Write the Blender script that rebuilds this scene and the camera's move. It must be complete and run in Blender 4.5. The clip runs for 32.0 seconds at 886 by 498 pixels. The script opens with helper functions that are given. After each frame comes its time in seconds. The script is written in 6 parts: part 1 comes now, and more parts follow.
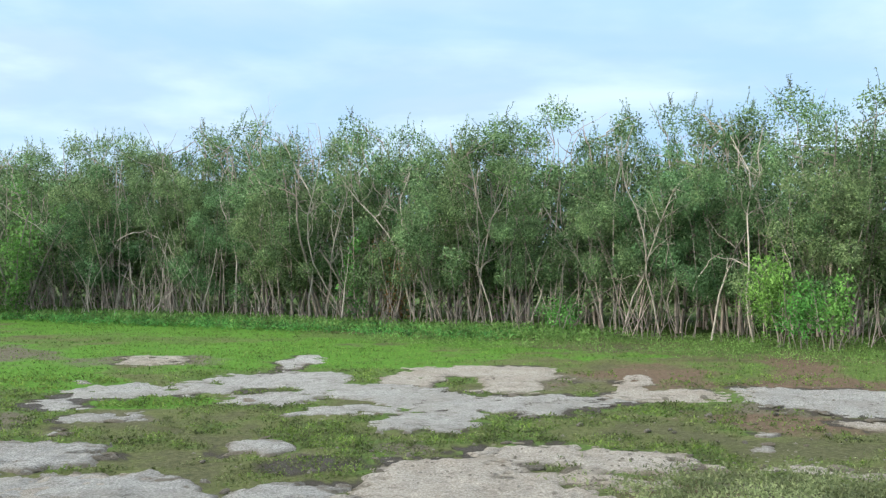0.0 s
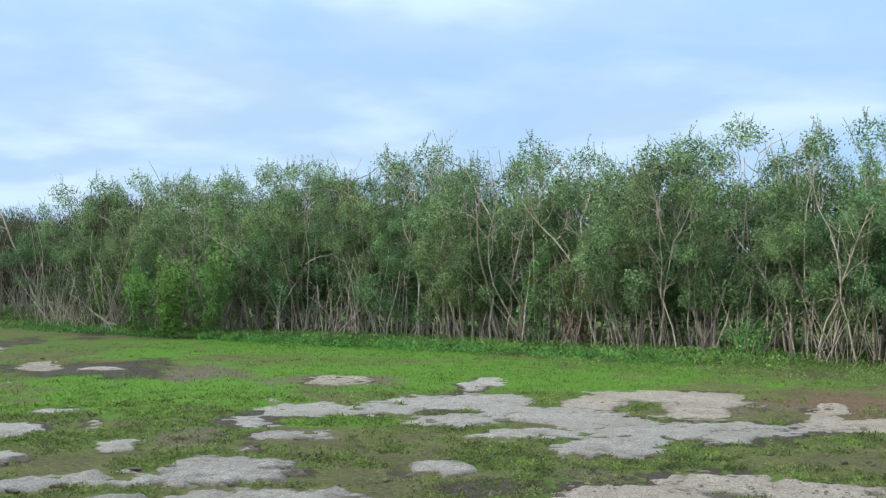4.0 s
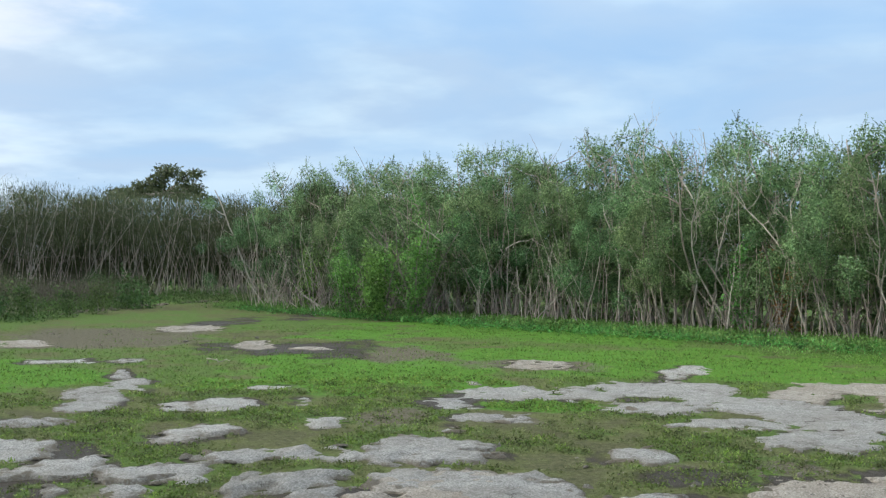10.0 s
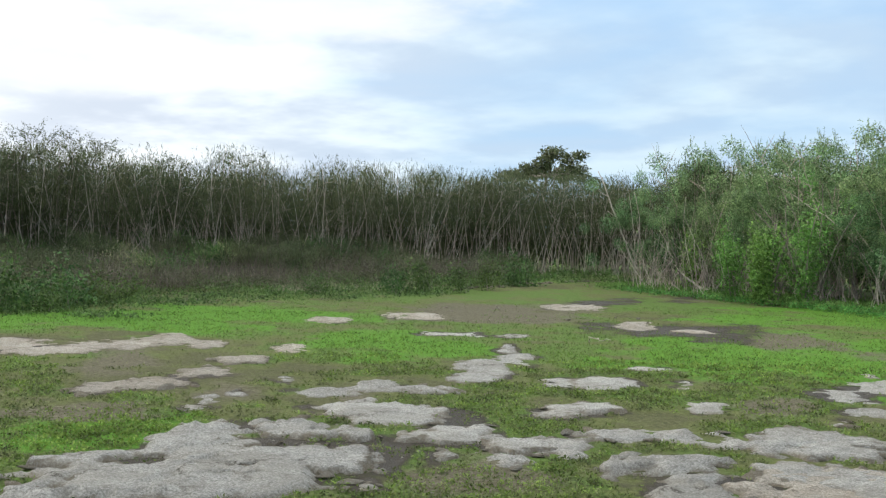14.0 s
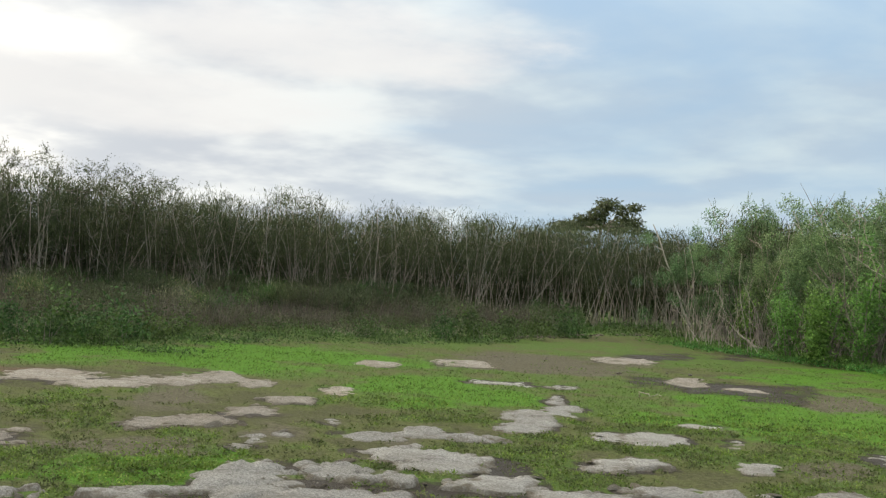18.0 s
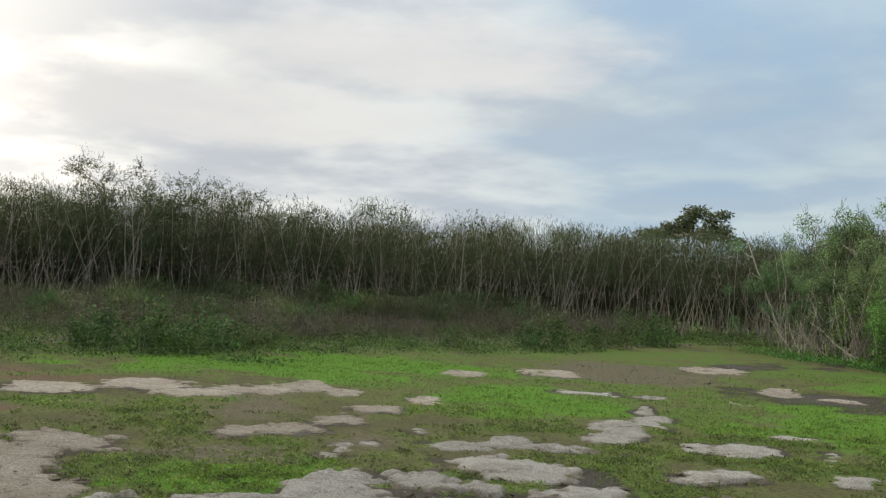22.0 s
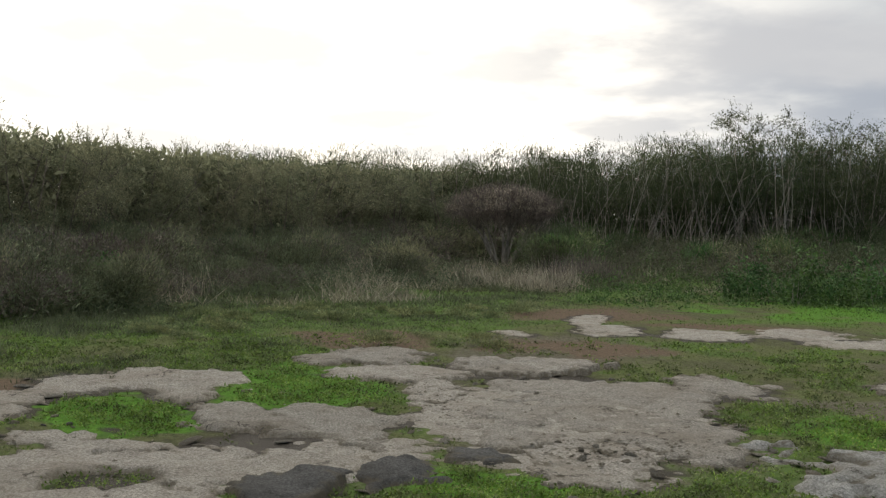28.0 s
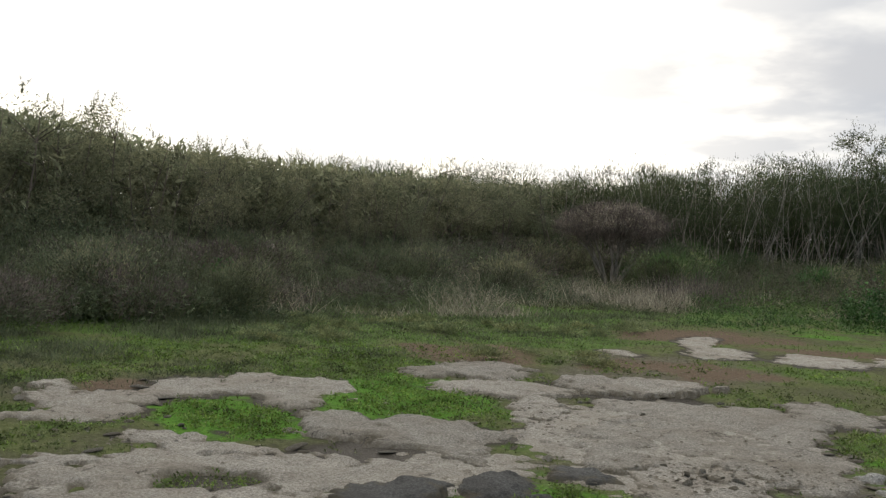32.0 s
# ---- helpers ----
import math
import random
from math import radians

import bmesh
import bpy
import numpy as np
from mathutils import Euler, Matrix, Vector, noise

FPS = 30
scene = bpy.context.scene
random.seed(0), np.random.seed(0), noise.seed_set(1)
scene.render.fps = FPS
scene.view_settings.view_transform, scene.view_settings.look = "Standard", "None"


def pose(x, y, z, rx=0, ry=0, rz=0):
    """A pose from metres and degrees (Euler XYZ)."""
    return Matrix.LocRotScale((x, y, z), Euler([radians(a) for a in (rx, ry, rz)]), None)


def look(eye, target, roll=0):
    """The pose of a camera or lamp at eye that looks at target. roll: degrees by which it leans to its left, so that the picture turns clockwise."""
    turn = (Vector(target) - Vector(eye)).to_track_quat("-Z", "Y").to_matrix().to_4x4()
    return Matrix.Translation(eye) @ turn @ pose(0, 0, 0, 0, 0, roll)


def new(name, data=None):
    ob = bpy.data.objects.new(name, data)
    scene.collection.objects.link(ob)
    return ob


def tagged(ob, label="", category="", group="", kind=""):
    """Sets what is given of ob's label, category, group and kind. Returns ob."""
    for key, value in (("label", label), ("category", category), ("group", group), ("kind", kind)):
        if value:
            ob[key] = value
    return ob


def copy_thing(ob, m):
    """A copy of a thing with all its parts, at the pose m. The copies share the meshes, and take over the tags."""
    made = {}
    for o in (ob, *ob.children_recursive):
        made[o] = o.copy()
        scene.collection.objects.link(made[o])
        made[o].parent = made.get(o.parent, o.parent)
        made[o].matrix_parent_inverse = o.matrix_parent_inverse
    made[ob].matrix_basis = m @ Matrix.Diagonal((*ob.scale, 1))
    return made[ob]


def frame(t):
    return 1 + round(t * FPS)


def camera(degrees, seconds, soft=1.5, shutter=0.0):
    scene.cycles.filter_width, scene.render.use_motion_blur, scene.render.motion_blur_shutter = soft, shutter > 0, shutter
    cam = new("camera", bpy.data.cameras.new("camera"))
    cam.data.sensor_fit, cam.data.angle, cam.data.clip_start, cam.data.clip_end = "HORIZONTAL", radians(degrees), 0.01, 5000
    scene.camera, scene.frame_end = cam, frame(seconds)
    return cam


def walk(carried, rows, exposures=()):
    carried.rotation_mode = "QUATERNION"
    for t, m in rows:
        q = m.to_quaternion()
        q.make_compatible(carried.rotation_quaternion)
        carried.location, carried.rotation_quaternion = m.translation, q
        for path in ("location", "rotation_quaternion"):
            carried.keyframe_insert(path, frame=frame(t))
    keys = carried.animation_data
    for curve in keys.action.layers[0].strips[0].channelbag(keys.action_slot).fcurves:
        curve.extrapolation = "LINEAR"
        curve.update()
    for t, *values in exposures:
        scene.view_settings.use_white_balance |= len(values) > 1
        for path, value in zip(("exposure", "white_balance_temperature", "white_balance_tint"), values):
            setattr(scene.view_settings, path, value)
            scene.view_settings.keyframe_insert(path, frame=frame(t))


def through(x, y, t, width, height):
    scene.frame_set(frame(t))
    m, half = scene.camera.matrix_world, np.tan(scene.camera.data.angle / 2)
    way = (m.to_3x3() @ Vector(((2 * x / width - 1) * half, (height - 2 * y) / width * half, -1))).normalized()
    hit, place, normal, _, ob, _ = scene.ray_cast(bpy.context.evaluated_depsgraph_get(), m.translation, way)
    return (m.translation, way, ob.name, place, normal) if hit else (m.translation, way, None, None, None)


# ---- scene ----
cam = camera(44.85, 32.0, soft=1.3)
EYE = (0.0, 0.0, 1.7)
# seconds, yaw, pitch, roll
PATH = [
    (0.0, 0.0, -0.0, 0.0), (0.5, 1.46, 0.08, -0.37), (1.0, 4.27, 0.23, 0.19), (1.5, 5.69, 0.33, 0.8), (2.0, 6.85, 0.41, 0.66),
    (2.5, 8.0, 0.5, 0.27), (3.0, 8.9, 0.84, 0.41), (3.5, 9.35, 1.01, 0.27), (5.5, 12.6, 1.98, -0.05), (6.0, 15.04, 1.92, 0.02),
    (6.5, 16.25, 1.81, -0.23), (7.0, 17.18, 1.72, -0.29), (7.5, 17.52, 1.69, -0.24), (8.0, 17.94, 1.64, -0.13), (8.5, 18.45, 1.64, -0.21),
    (9.0, 18.99, 1.54, -0.12), (9.5, 19.61, 1.01, -0.49), (10.0, 20.22, 0.41, -0.19), (10.5, 21.5, 0.19, 0.01), (11.0, 25.31, -0.31, -0.34),
    (11.5, 29.01, -0.89, -0.97), (12.0, 32.02, -1.09, -0.48), (12.5, 34.02, -0.72, -0.05), (13.0, 35.61, -0.47, -0.31), (13.5, 38.13, -0.72, -0.04),
    (14.0, 40.41, -0.79, -0.85), (14.5, 40.85, -0.75, -1.03), (16.5, 43.76, 0.47, -2.09), (17.0, 43.72, 0.87, -2.5), (17.5, 43.57, 1.22, -2.72),
    (18.0, 43.18, 1.64, -2.9), (18.5, 43.21, 1.69, -2.63), (19.0, 43.45, 1.83, -3.25), (19.5, 43.4, 1.91, -3.08), (20.0, 43.59, 2.08, -3.33),
    (20.5, 43.9, 2.23, -3.36), (21.0, 44.36, 2.31, -3.05), (21.5, 44.85, 2.23, -2.93), (22.0, 47.74, 1.93, -2.61), (22.5, 53.68, 1.46, -1.91),
    (23.0, 63.54, 0.64, -1.59), (23.5, 69.19, -0.34, -1.26), (24.0, 73.43, -0.71, -1.0), (24.5, 75.47, -0.75, 0.08), (25.0, 77.61, -0.75, -0.34),
    (25.5, 78.7, -0.81, -0.62), (27.5, 80.78, -1.73, -0.53), (28.0, 81.5, -1.76, -0.96), (28.5, 82.1, -1.58, -1.88), (29.0, 83.13, -1.61, -1.63),
    (29.5, 84.02, -1.82, -1.95), (30.0, 84.88, -1.7, -2.13), (30.5, 85.33, -1.45, -1.72), (31.0, 85.69, -1.24, -2.19), (31.5, 86.58, -1.17, -2.0),
    (32.0, 87.3, -1.14, -2.42),
]
EXPOSURES = [(0, 0.95, 6450, 8), (3, 0.85, 6400, 8), (6, 0.64, 6350, 8), (11, 0.66, 6400, 8), (13, 0.82, 6550, 8), (16.5, 0.58, 7300, 9), (21.5, 0.39, 7400, 9), (24, 0.05, 7150, 10), (26, 0.0, 7100, 10), (32, 0.1, 6950, 10)]
walk(cam, [(t, pose(*EYE, 90 + pitch, roll, yaw)) for t, yaw, pitch, roll in PATH], EXPOSURES)

# ---------------------------------------------------------------- light
SUN_AZ, SUN_EL = 104.0, 6.5          # degrees to the left of the y axis, degrees above the horizon


def heading(az, el=0.0):
    a, e = radians(az), radians(el)
    return Vector((-math.sin(a) * math.cos(e), math.cos(a) * math.cos(e), math.sin(e)))


def make_world():
    world = bpy.data.worlds.new("sky")
    scene.world = world
    world.use_nodes = True
    nt = world.node_tree
    nt.nodes.clear()
    N, L = nt.nodes.new, nt.links.new
    out, bg = N("ShaderNodeOutputWorld"), N("ShaderNodeBackground")
    sky = N("ShaderNodeTexSky")
    sky.sky_type, sky.sun_disc = "NISHITA", False
    sky.sun_elevation, sky.sun_rotation = radians(22), radians(-SUN_AZ)
    sky.air_density, sky.dust_density, sky.ozone_density = 1.0, 0.6, 2.0
    co = N("ShaderNodeTexCoord")
    # flattened cloud sheet: stretch towards the horizon
    sep = N("ShaderNodeSeparateXYZ")
    L(co.outputs["Generated"], sep.inputs[0])
    zz = N("ShaderNodeMath"); zz.operation = "ADD"; zz.inputs[1].default_value = 0.16
    L(sep.outputs["Z"], zz.inputs[0])
    mx = N("ShaderNodeMath"); mx.operation = "MAXIMUM"; mx.inputs[1].default_value = 0.05
    L(zz.outputs[0], mx.inputs[0])
    comb = N("ShaderNodeCombineXYZ")
    for i, ax in enumerate("XY"):
        dv = N("ShaderNodeMath"); dv.operation = "DIVIDE"
        L(sep.outputs[ax], dv.inputs[0]); L(mx.outputs[0], dv.inputs[1])
        L(dv.outputs[0], comb.inputs[i])
    n1 = N("ShaderNodeTexNoise"); n1.inputs["Scale"].default_value = 0.85; n1.inputs["Detail"].default_value = 6; n1.inputs["Roughness"].default_value = 0.5
    n1.inputs["Distortion"].default_value = 0.4
    L(comb.outputs[0], n1.inputs["Vector"])
    cover = N("ShaderNodeMapRange"); cover.interpolation_type = "SMOOTHSTEP"
    cover.inputs["From Min"].default_value, cover.inputs["From Max"].default_value = 0.36, 0.66
    n2 = N("ShaderNodeTexNoise"); n2.inputs["Scale"].default_value = 1.7; n2.inputs["Detail"].default_value = 5
    L(comb.outputs[0], n2.inputs["Vector"])
    shade = N("ShaderNodeMapRange"); shade.interpolation_type = "SMOOTHSTEP"
    shade.inputs["From Min"].default_value, shade.inputs["From Max"].default_value = 0.40, 0.62
    L(n2.outputs["Fac"], shade.inputs["Value"])
    # brightening of the cloud towards the sun
    dot = N("ShaderNodeVectorMath"); dot.operation = "DOT_PRODUCT"
    dot.inputs[1].default_value = heading(SUN_AZ, SUN_EL + 3)
    L(co.outputs["Generated"], dot.inputs[0])
    near = N("ShaderNodeMapRange"); near.interpolation_type = "SMOOTHSTEP"
    near.inputs["From Min"].default_value, near.inputs["From Max"].default_value = 0.70, 0.955
    L(dot.outputs["Value"], near.inputs["Value"])
    glow = N("ShaderNodeMath"); glow.operation = "POWER"; glow.inputs[1].default_value = 1.1
    L(near.outputs[0], glow.inputs[0])
    # a long low bank of grey cloud beside the sun
    bear = N("ShaderNodeMath"); bear.operation = "ARCTAN2"
    minus = N("ShaderNodeMath"); minus.operation = "MULTIPLY"; minus.inputs[1].default_value = -1.0
    L(sep.outputs["X"], minus.inputs[0]), L(minus.outputs[0], bear.inputs[0]), L(sep.outputs["Y"], bear.inputs[1])
    wisp = N("ShaderNodeTexNoise"); wisp.inputs["Scale"].default_value = 7.0; wisp.inputs["Detail"].default_value = 6; wisp.inputs["Roughness"].default_value = 0.6
    flat = N("ShaderNodeVectorMath"); flat.operation = "MULTIPLY"; flat.inputs[1].default_value = (1, 1, 3.5)
    L(co.outputs["Generated"], flat.inputs[0]), L(flat.outputs[0], wisp.inputs["Vector"])
    def off_centre(source, centre, half):
        a = N("ShaderNodeMath"); a.operation = "SUBTRACT"; a.inputs[1].default_value = centre
        b = N("ShaderNodeMath"); b.operation = "DIVIDE"; b.inputs[1].default_value = half
        c = N("ShaderNodeMath"); c.operation = "POWER"; c.inputs[1].default_value = 2.0
        L(source, a.inputs[0]), L(a.outputs[0], b.inputs[0]), L(b.outputs[0], c.inputs[0])
        return c.outputs[0]
    def cloud_bank(az, el, wide, high):
        total = N("ShaderNodeMath"); total.operation = "ADD"
        L(off_centre(bear.outputs[0], radians(az), radians(wide)), total.inputs[0])
        L(off_centre(sep.outputs["Z"], math.sin(radians(el)), math.sin(radians(high))), total.inputs[1])
        rag = N("ShaderNodeMath"); rag.operation = "MULTIPLY_ADD"; rag.inputs[1].default_value = 2.6
        L(wisp.outputs["Fac"], rag.inputs[0]), L(total.outputs[0], rag.inputs[2])
        edge = N("ShaderNodeMapRange"); edge.interpolation_type = "SMOOTHSTEP"
        edge.inputs["From Min"].default_value, edge.inputs["From Max"].default_value = 2.6, 1.3
        L(rag.outputs[0], edge.inputs["Value"])
        return edge.outputs[0]
    # more cloud on the sun's side
    side = N("ShaderNodeMapRange"); side.interpolation_type = "SMOOTHSTEP"
    side.inputs["From Min"].default_value, side.inputs["From Max"].default_value = 0.22, 0.75
    side.inputs["To Max"].default_value = 0.3
    L(dot.outputs["Value"], side.inputs["Value"])
    more = N("ShaderNodeMath"); more.operation = "ADD"
    L(n1.outputs["Fac"], more.inputs[0]); L(side.outputs[0], more.inputs[1])
    L(more.outputs[0], cover.inputs["Value"])
    def mixc(fac, a, b):
        m = N("ShaderNodeMix"); m.data_type = "RGBA"
        if isinstance(fac, float): m.inputs["Factor"].default_value = fac
        else: L(fac, m.inputs["Factor"])
        for sock, v in ((m.inputs["A"], a), (m.inputs["B"], b)):
            if isinstance(v, tuple): sock.default_value = (*v, 1)
            else: L(v, sock)
        return m.outputs["Result"]
    skyc = N("ShaderNodeVectorMath"); skyc.operation = "SCALE"; skyc.inputs["Scale"].default_value = 0.075
    L(sky.outputs[0], skyc.inputs[0])
    clear = mixc(0.8, skyc.outputs[0], (0.285, 0.435, 0.645))
    cloud = mixc(shade.outputs[0], (0.325, 0.43, 0.565), (0.43, 0.54, 0.635))
    west = mixc(shade.outputs[0], (0.42, 0.475, 0.57), (0.64, 0.69, 0.75))
    wfac = N("ShaderNodeMapRange"); wfac.interpolation_type = "SMOOTHSTEP"
    wfac.inputs["From Min"].default_value, wfac.inputs["From Max"].default_value = 0.32, 0.72
    L(dot.outputs["Value"], wfac.inputs["Value"])
    cloud = mixc(wfac.outputs[0], cloud, west)
    base = mixc(cover.outputs[0], clear, cloud)
    lit = mixc(shade.outputs[0], (1.02, 1.02, 1.02), (1.72, 1.66, 1.56))
    full = mixc(glow.outputs[0], base, lit)
    bank = N("ShaderNodeMath"); bank.operation = "MAXIMUM"
    L(cloud_bank(62.0, 8.6, 15.0, 1.9), bank.inputs[0]), L(cloud_bank(49.0, 12.2, 13.0, 2.2), bank.inputs[1])
    soft = N("ShaderNodeMath"); soft.operation = "MULTIPLY"; soft.inputs[1].default_value = 0.8
    L(bank.outputs[0], soft.inputs[0])
    full = mixc(soft.outputs[0], full, (0.59, 0.62, 0.68))
    # an overcast sky is brighter overhead than at the horizon
    lift = N("ShaderNodeMapRange"); lift.interpolation_type = "SMOOTHSTEP"
    lift.inputs["From Min"].default_value, lift.inputs["From Max"].default_value = 0.15, 0.9
    lift.inputs["To Min"].default_value, lift.inputs["To Max"].default_value = 1.0, 2.6
    L(sep.outputs["Z"], lift.inputs["Value"])
    pale = N("ShaderNodeMapRange"); pale.interpolation_type = "SMOOTHSTEP"
    pale.inputs["From Min"].default_value, pale.inputs["From Max"].default_value = 0.28, 0.75
    pale.inputs["To Max"].default_value = 0.85
    L(sep.outputs["Z"], pale.inputs["Value"])
    full = mixc(pale.outputs[0], full, (0.56, 0.54, 0.50))
    high = N("ShaderNodeVectorMath"); high.operation = "SCALE"
    L(full, high.inputs[0]); L(lift.outputs[0], high.inputs["Scale"])
    L(high.outputs[0], bg.inputs["Color"])
    bg.inputs["Strength"].default_value = 1.0
    L(bg.outputs[0], out.inputs[0])


make_world()
sun = new("sun", bpy.data.lights.new("sun", "SUN"))
sun.data.energy, sun.data.angle, sun.data.color = 2.2, radians(6), (1.0, 0.93, 0.80)
sun.matrix_world = look((0, 0, 0), -heading(SUN_AZ, SUN_EL + 1))

# ---------------------------------------------------------------- materials


def material(name, rough=0.8):
    m = bpy.data.materials.new(name)
    m.use_nodes = True
    b = m.node_tree.nodes["Principled BSDF"]
    b.inputs["Roughness"].default_value = rough
    return m, m.node_tree, b


def node(nt, kind, **inputs):
    n = nt.nodes.new(kind)
    for k, v in inputs.items():
        n.inputs[k.replace("_", " ")].default_value = v
    return n


def ramp(nt, source, stops):
    r = nt.nodes.new("ShaderNodeValToRGB")
    e = r.color_ramp.elements
    while len(e) < len(stops):
        e.new(0.5)
    for el, (p, c) in zip(e, stops):
        el.position, el.color = p, (*c, 1)
    nt.links.new(source, r.inputs[0])
    return r.outputs[0]


def mixed(nt, fac, a, b, kind="MIX"):
    m = nt.nodes.new("ShaderNodeMix")
    m.data_type, m.blend_type = "RGBA", kind
    for sock, v in ((m.inputs["Factor"], fac), (m.inputs["A"], a), (m.inputs["B"], b)):
        if isinstance(v, (int, float)):
            sock.default_value = v
        elif isinstance(v, tuple):
            sock.default_value = (*v, 1)
        else:
            nt.links.new(v, sock)
    return m.outputs["Result"]


def bumped(nt, b, height, strength, distance):
    n = node(nt, "ShaderNodeBump", Strength=strength, Distance=distance)
    nt.links.new(height, n.inputs["Height"])
    nt.links.new(n.outputs[0], b.inputs["Normal"])


def leaf_material(name, dark, mid, light, through=0.3):
    """Leaves: each leaf and each plant a shade of its own, some light passing through."""
    m, nt, b = material(name, 0.55)
    geo, info = nt.nodes.new("ShaderNodeNewGeometry"), nt.nodes.new("ShaderNodeObjectInfo")
    col = ramp(nt, geo.outputs["Random Per Island"], [(0.0, dark), (0.45, mid), (1.0, light)])
    tc = nt.nodes.new("ShaderNodeTexCoord")
    n = node(nt, "ShaderNodeTexNoise", Scale=2.6, Detail=3.0)
    nt.links.new(tc.outputs["Object"], n.inputs["Vector"])
    hue = nt.nodes.new("ShaderNodeHueSaturation")
    vary = node(nt, "ShaderNodeMapRange", To_Min=0.38, To_Max=1.62)
    nt.links.new(n.outputs["Fac"], vary.inputs["Value"])
    vary.inputs["From Min"].default_value, vary.inputs["From Max"].default_value = 0.3, 0.7
    nt.links.new(vary.outputs[0], hue.inputs["Value"])
    hv = node(nt, "ShaderNodeMapRange", To_Min=0.468, To_Max=0.522)
    nt.links.new(info.outputs["Random"], hv.inputs["Value"])
    nt.links.new(hv.outputs[0], hue.inputs["Hue"])
    nt.links.new(col, hue.inputs["Color"])
    nt.links.new(hue.outputs[0], b.inputs["Base Color"])
    b.inputs["Specular IOR Level"].default_value = 0.25
    tr = nt.nodes.new("ShaderNodeBsdfTranslucent")
    nt.links.new(hue.outputs[0], tr.inputs["Color"])
    mx = nt.nodes.new("ShaderNodeMixShader")
    mx.inputs[0].default_value = through
    nt.links.new(b.outputs[0], mx.inputs[1]), nt.links.new(tr.outputs[0], mx.inputs[2])
    nt.links.new(mx.outputs[0], nt.nodes["Material Output"].inputs[0])
    return m


def bark_material(name, dark, light):
    m, nt, b = material(name, 0.9)
    tc, info = nt.nodes.new("ShaderNodeTexCoord"), nt.nodes.new("ShaderNodeObjectInfo")
    geo = nt.nodes.new("ShaderNodeNewGeometry")
    n = node(nt, "ShaderNodeTexNoise", Scale=9.0, Detail=5.0)
    mp = node(nt, "ShaderNodeMapping", Scale=(1, 1, 0.25))
    nt.links.new(tc.outputs["Object"], mp.inputs[0]), nt.links.new(mp.outputs[0], n.inputs["Vector"])
    c = ramp(nt, n.outputs["Fac"], [(0.3, dark), (0.7, light)])
    v = node(nt, "ShaderNodeMapRange", To_Min=0.55, To_Max=1.25)
    nt.links.new(geo.outputs["Random Per Island"], v.inputs["Value"])
    hue = nt.nodes.new("ShaderNodeHueSaturation")
    nt.links.new(v.outputs[0], hue.inputs["Value"]), nt.links.new(c, hue.inputs["Color"])
    nt.links.new(hue.outputs[0], b.inputs["Base Color"])
    bumped(nt, b, n.outputs["Fac"], 0.5, 0.01)
    return m


LEAF = leaf_material("feathery_leaf", (0.046, 0.098, 0.042), (0.116, 0.205, 0.087), (0.216, 0.335, 0.157), 0.36)
LEAF_TOP = leaf_material("new_leaf", (0.075, 0.125, 0.05), (0.13, 0.20, 0.08), (0.20, 0.28, 0.13), 0.4)
VINE = leaf_material("vine_leaf", (0.048, 0.132, 0.032), (0.094, 0.236, 0.055), (0.167, 0.356, 0.090), 0.35)
# leaf colour lowered to imitate the far thicket's side turned from the sun
SHADED_LEAF = leaf_material("shaded_wispy_leaf", (0.036, 0.051, 0.024), (0.066, 0.088, 0.041), (0.109, 0.133, 0.066), 0.33)
# leaf colour raised to stand in for sun haze over the backlit shrubs
HAZED_LEAF = leaf_material("hazed_shrub_leaf", (0.110, 0.120, 0.075), (0.181, 0.194, 0.120), (0.256, 0.268, 0.169), 0.55)
WEED = leaf_material("weed_leaf", (0.030, 0.068, 0.020), (0.055, 0.115, 0.034), (0.093, 0.170, 0.051))
SAGE = leaf_material("grey_green_weed", (0.050, 0.071, 0.038), (0.091, 0.113, 0.063), (0.146, 0.167, 0.096), 0.35)
STRAW = leaf_material("dry_grass", (0.17, 0.15, 0.11), (0.28, 0.255, 0.19), (0.42, 0.39, 0.30), 0.2)
GRASS = leaf_material("short_grass", (0.046, 0.066, 0.022), (0.088, 0.120, 0.042), (0.150, 0.178, 0.075), 0.35)
LUSH = leaf_material("lush_grass", (0.055, 0.095, 0.018), (0.105, 0.169, 0.032), (0.176, 0.252, 0.058), 0.38)
EDGE_GREEN = leaf_material("edge_weed_leaf", (0.055, 0.13, 0.030), (0.10, 0.22, 0.055), (0.165, 0.31, 0.09), 0.4)
DEAD_LEAF = leaf_material("dead_leaf", (0.10, 0.05, 0.02), (0.17, 0.085, 0.035), (0.25, 0.14, 0.06))
BARK = bark_material("stem_bark", (0.095, 0.081, 0.07), (0.27, 0.24, 0.21))
POLE = bark_material("pole_bark", (0.206, 0.169, 0.146), (0.500, 0.425, 0.375))
MAUVE = leaf_material("dry_brush", (0.072, 0.059, 0.050), (0.122, 0.102, 0.088), (0.185, 0.160, 0.140), 0.3)
OLIVE = leaf_material("olive_brush", (0.039, 0.048, 0.026), (0.067, 0.079, 0.044), (0.107, 0.121, 0.070), 0.35)
PALE_SAGE = leaf_material("yellow_green_weed", (0.10, 0.125, 0.055), (0.17, 0.20, 0.09), (0.26, 0.29, 0.145), 0.35)
PALE = bark_material("bleached_wood", (0.23, 0.205, 0.172), (0.49, 0.45, 0.395))
TWIG = bark_material("grey_twig", (0.07, 0.055, 0.045), (0.19, 0.155, 0.13))


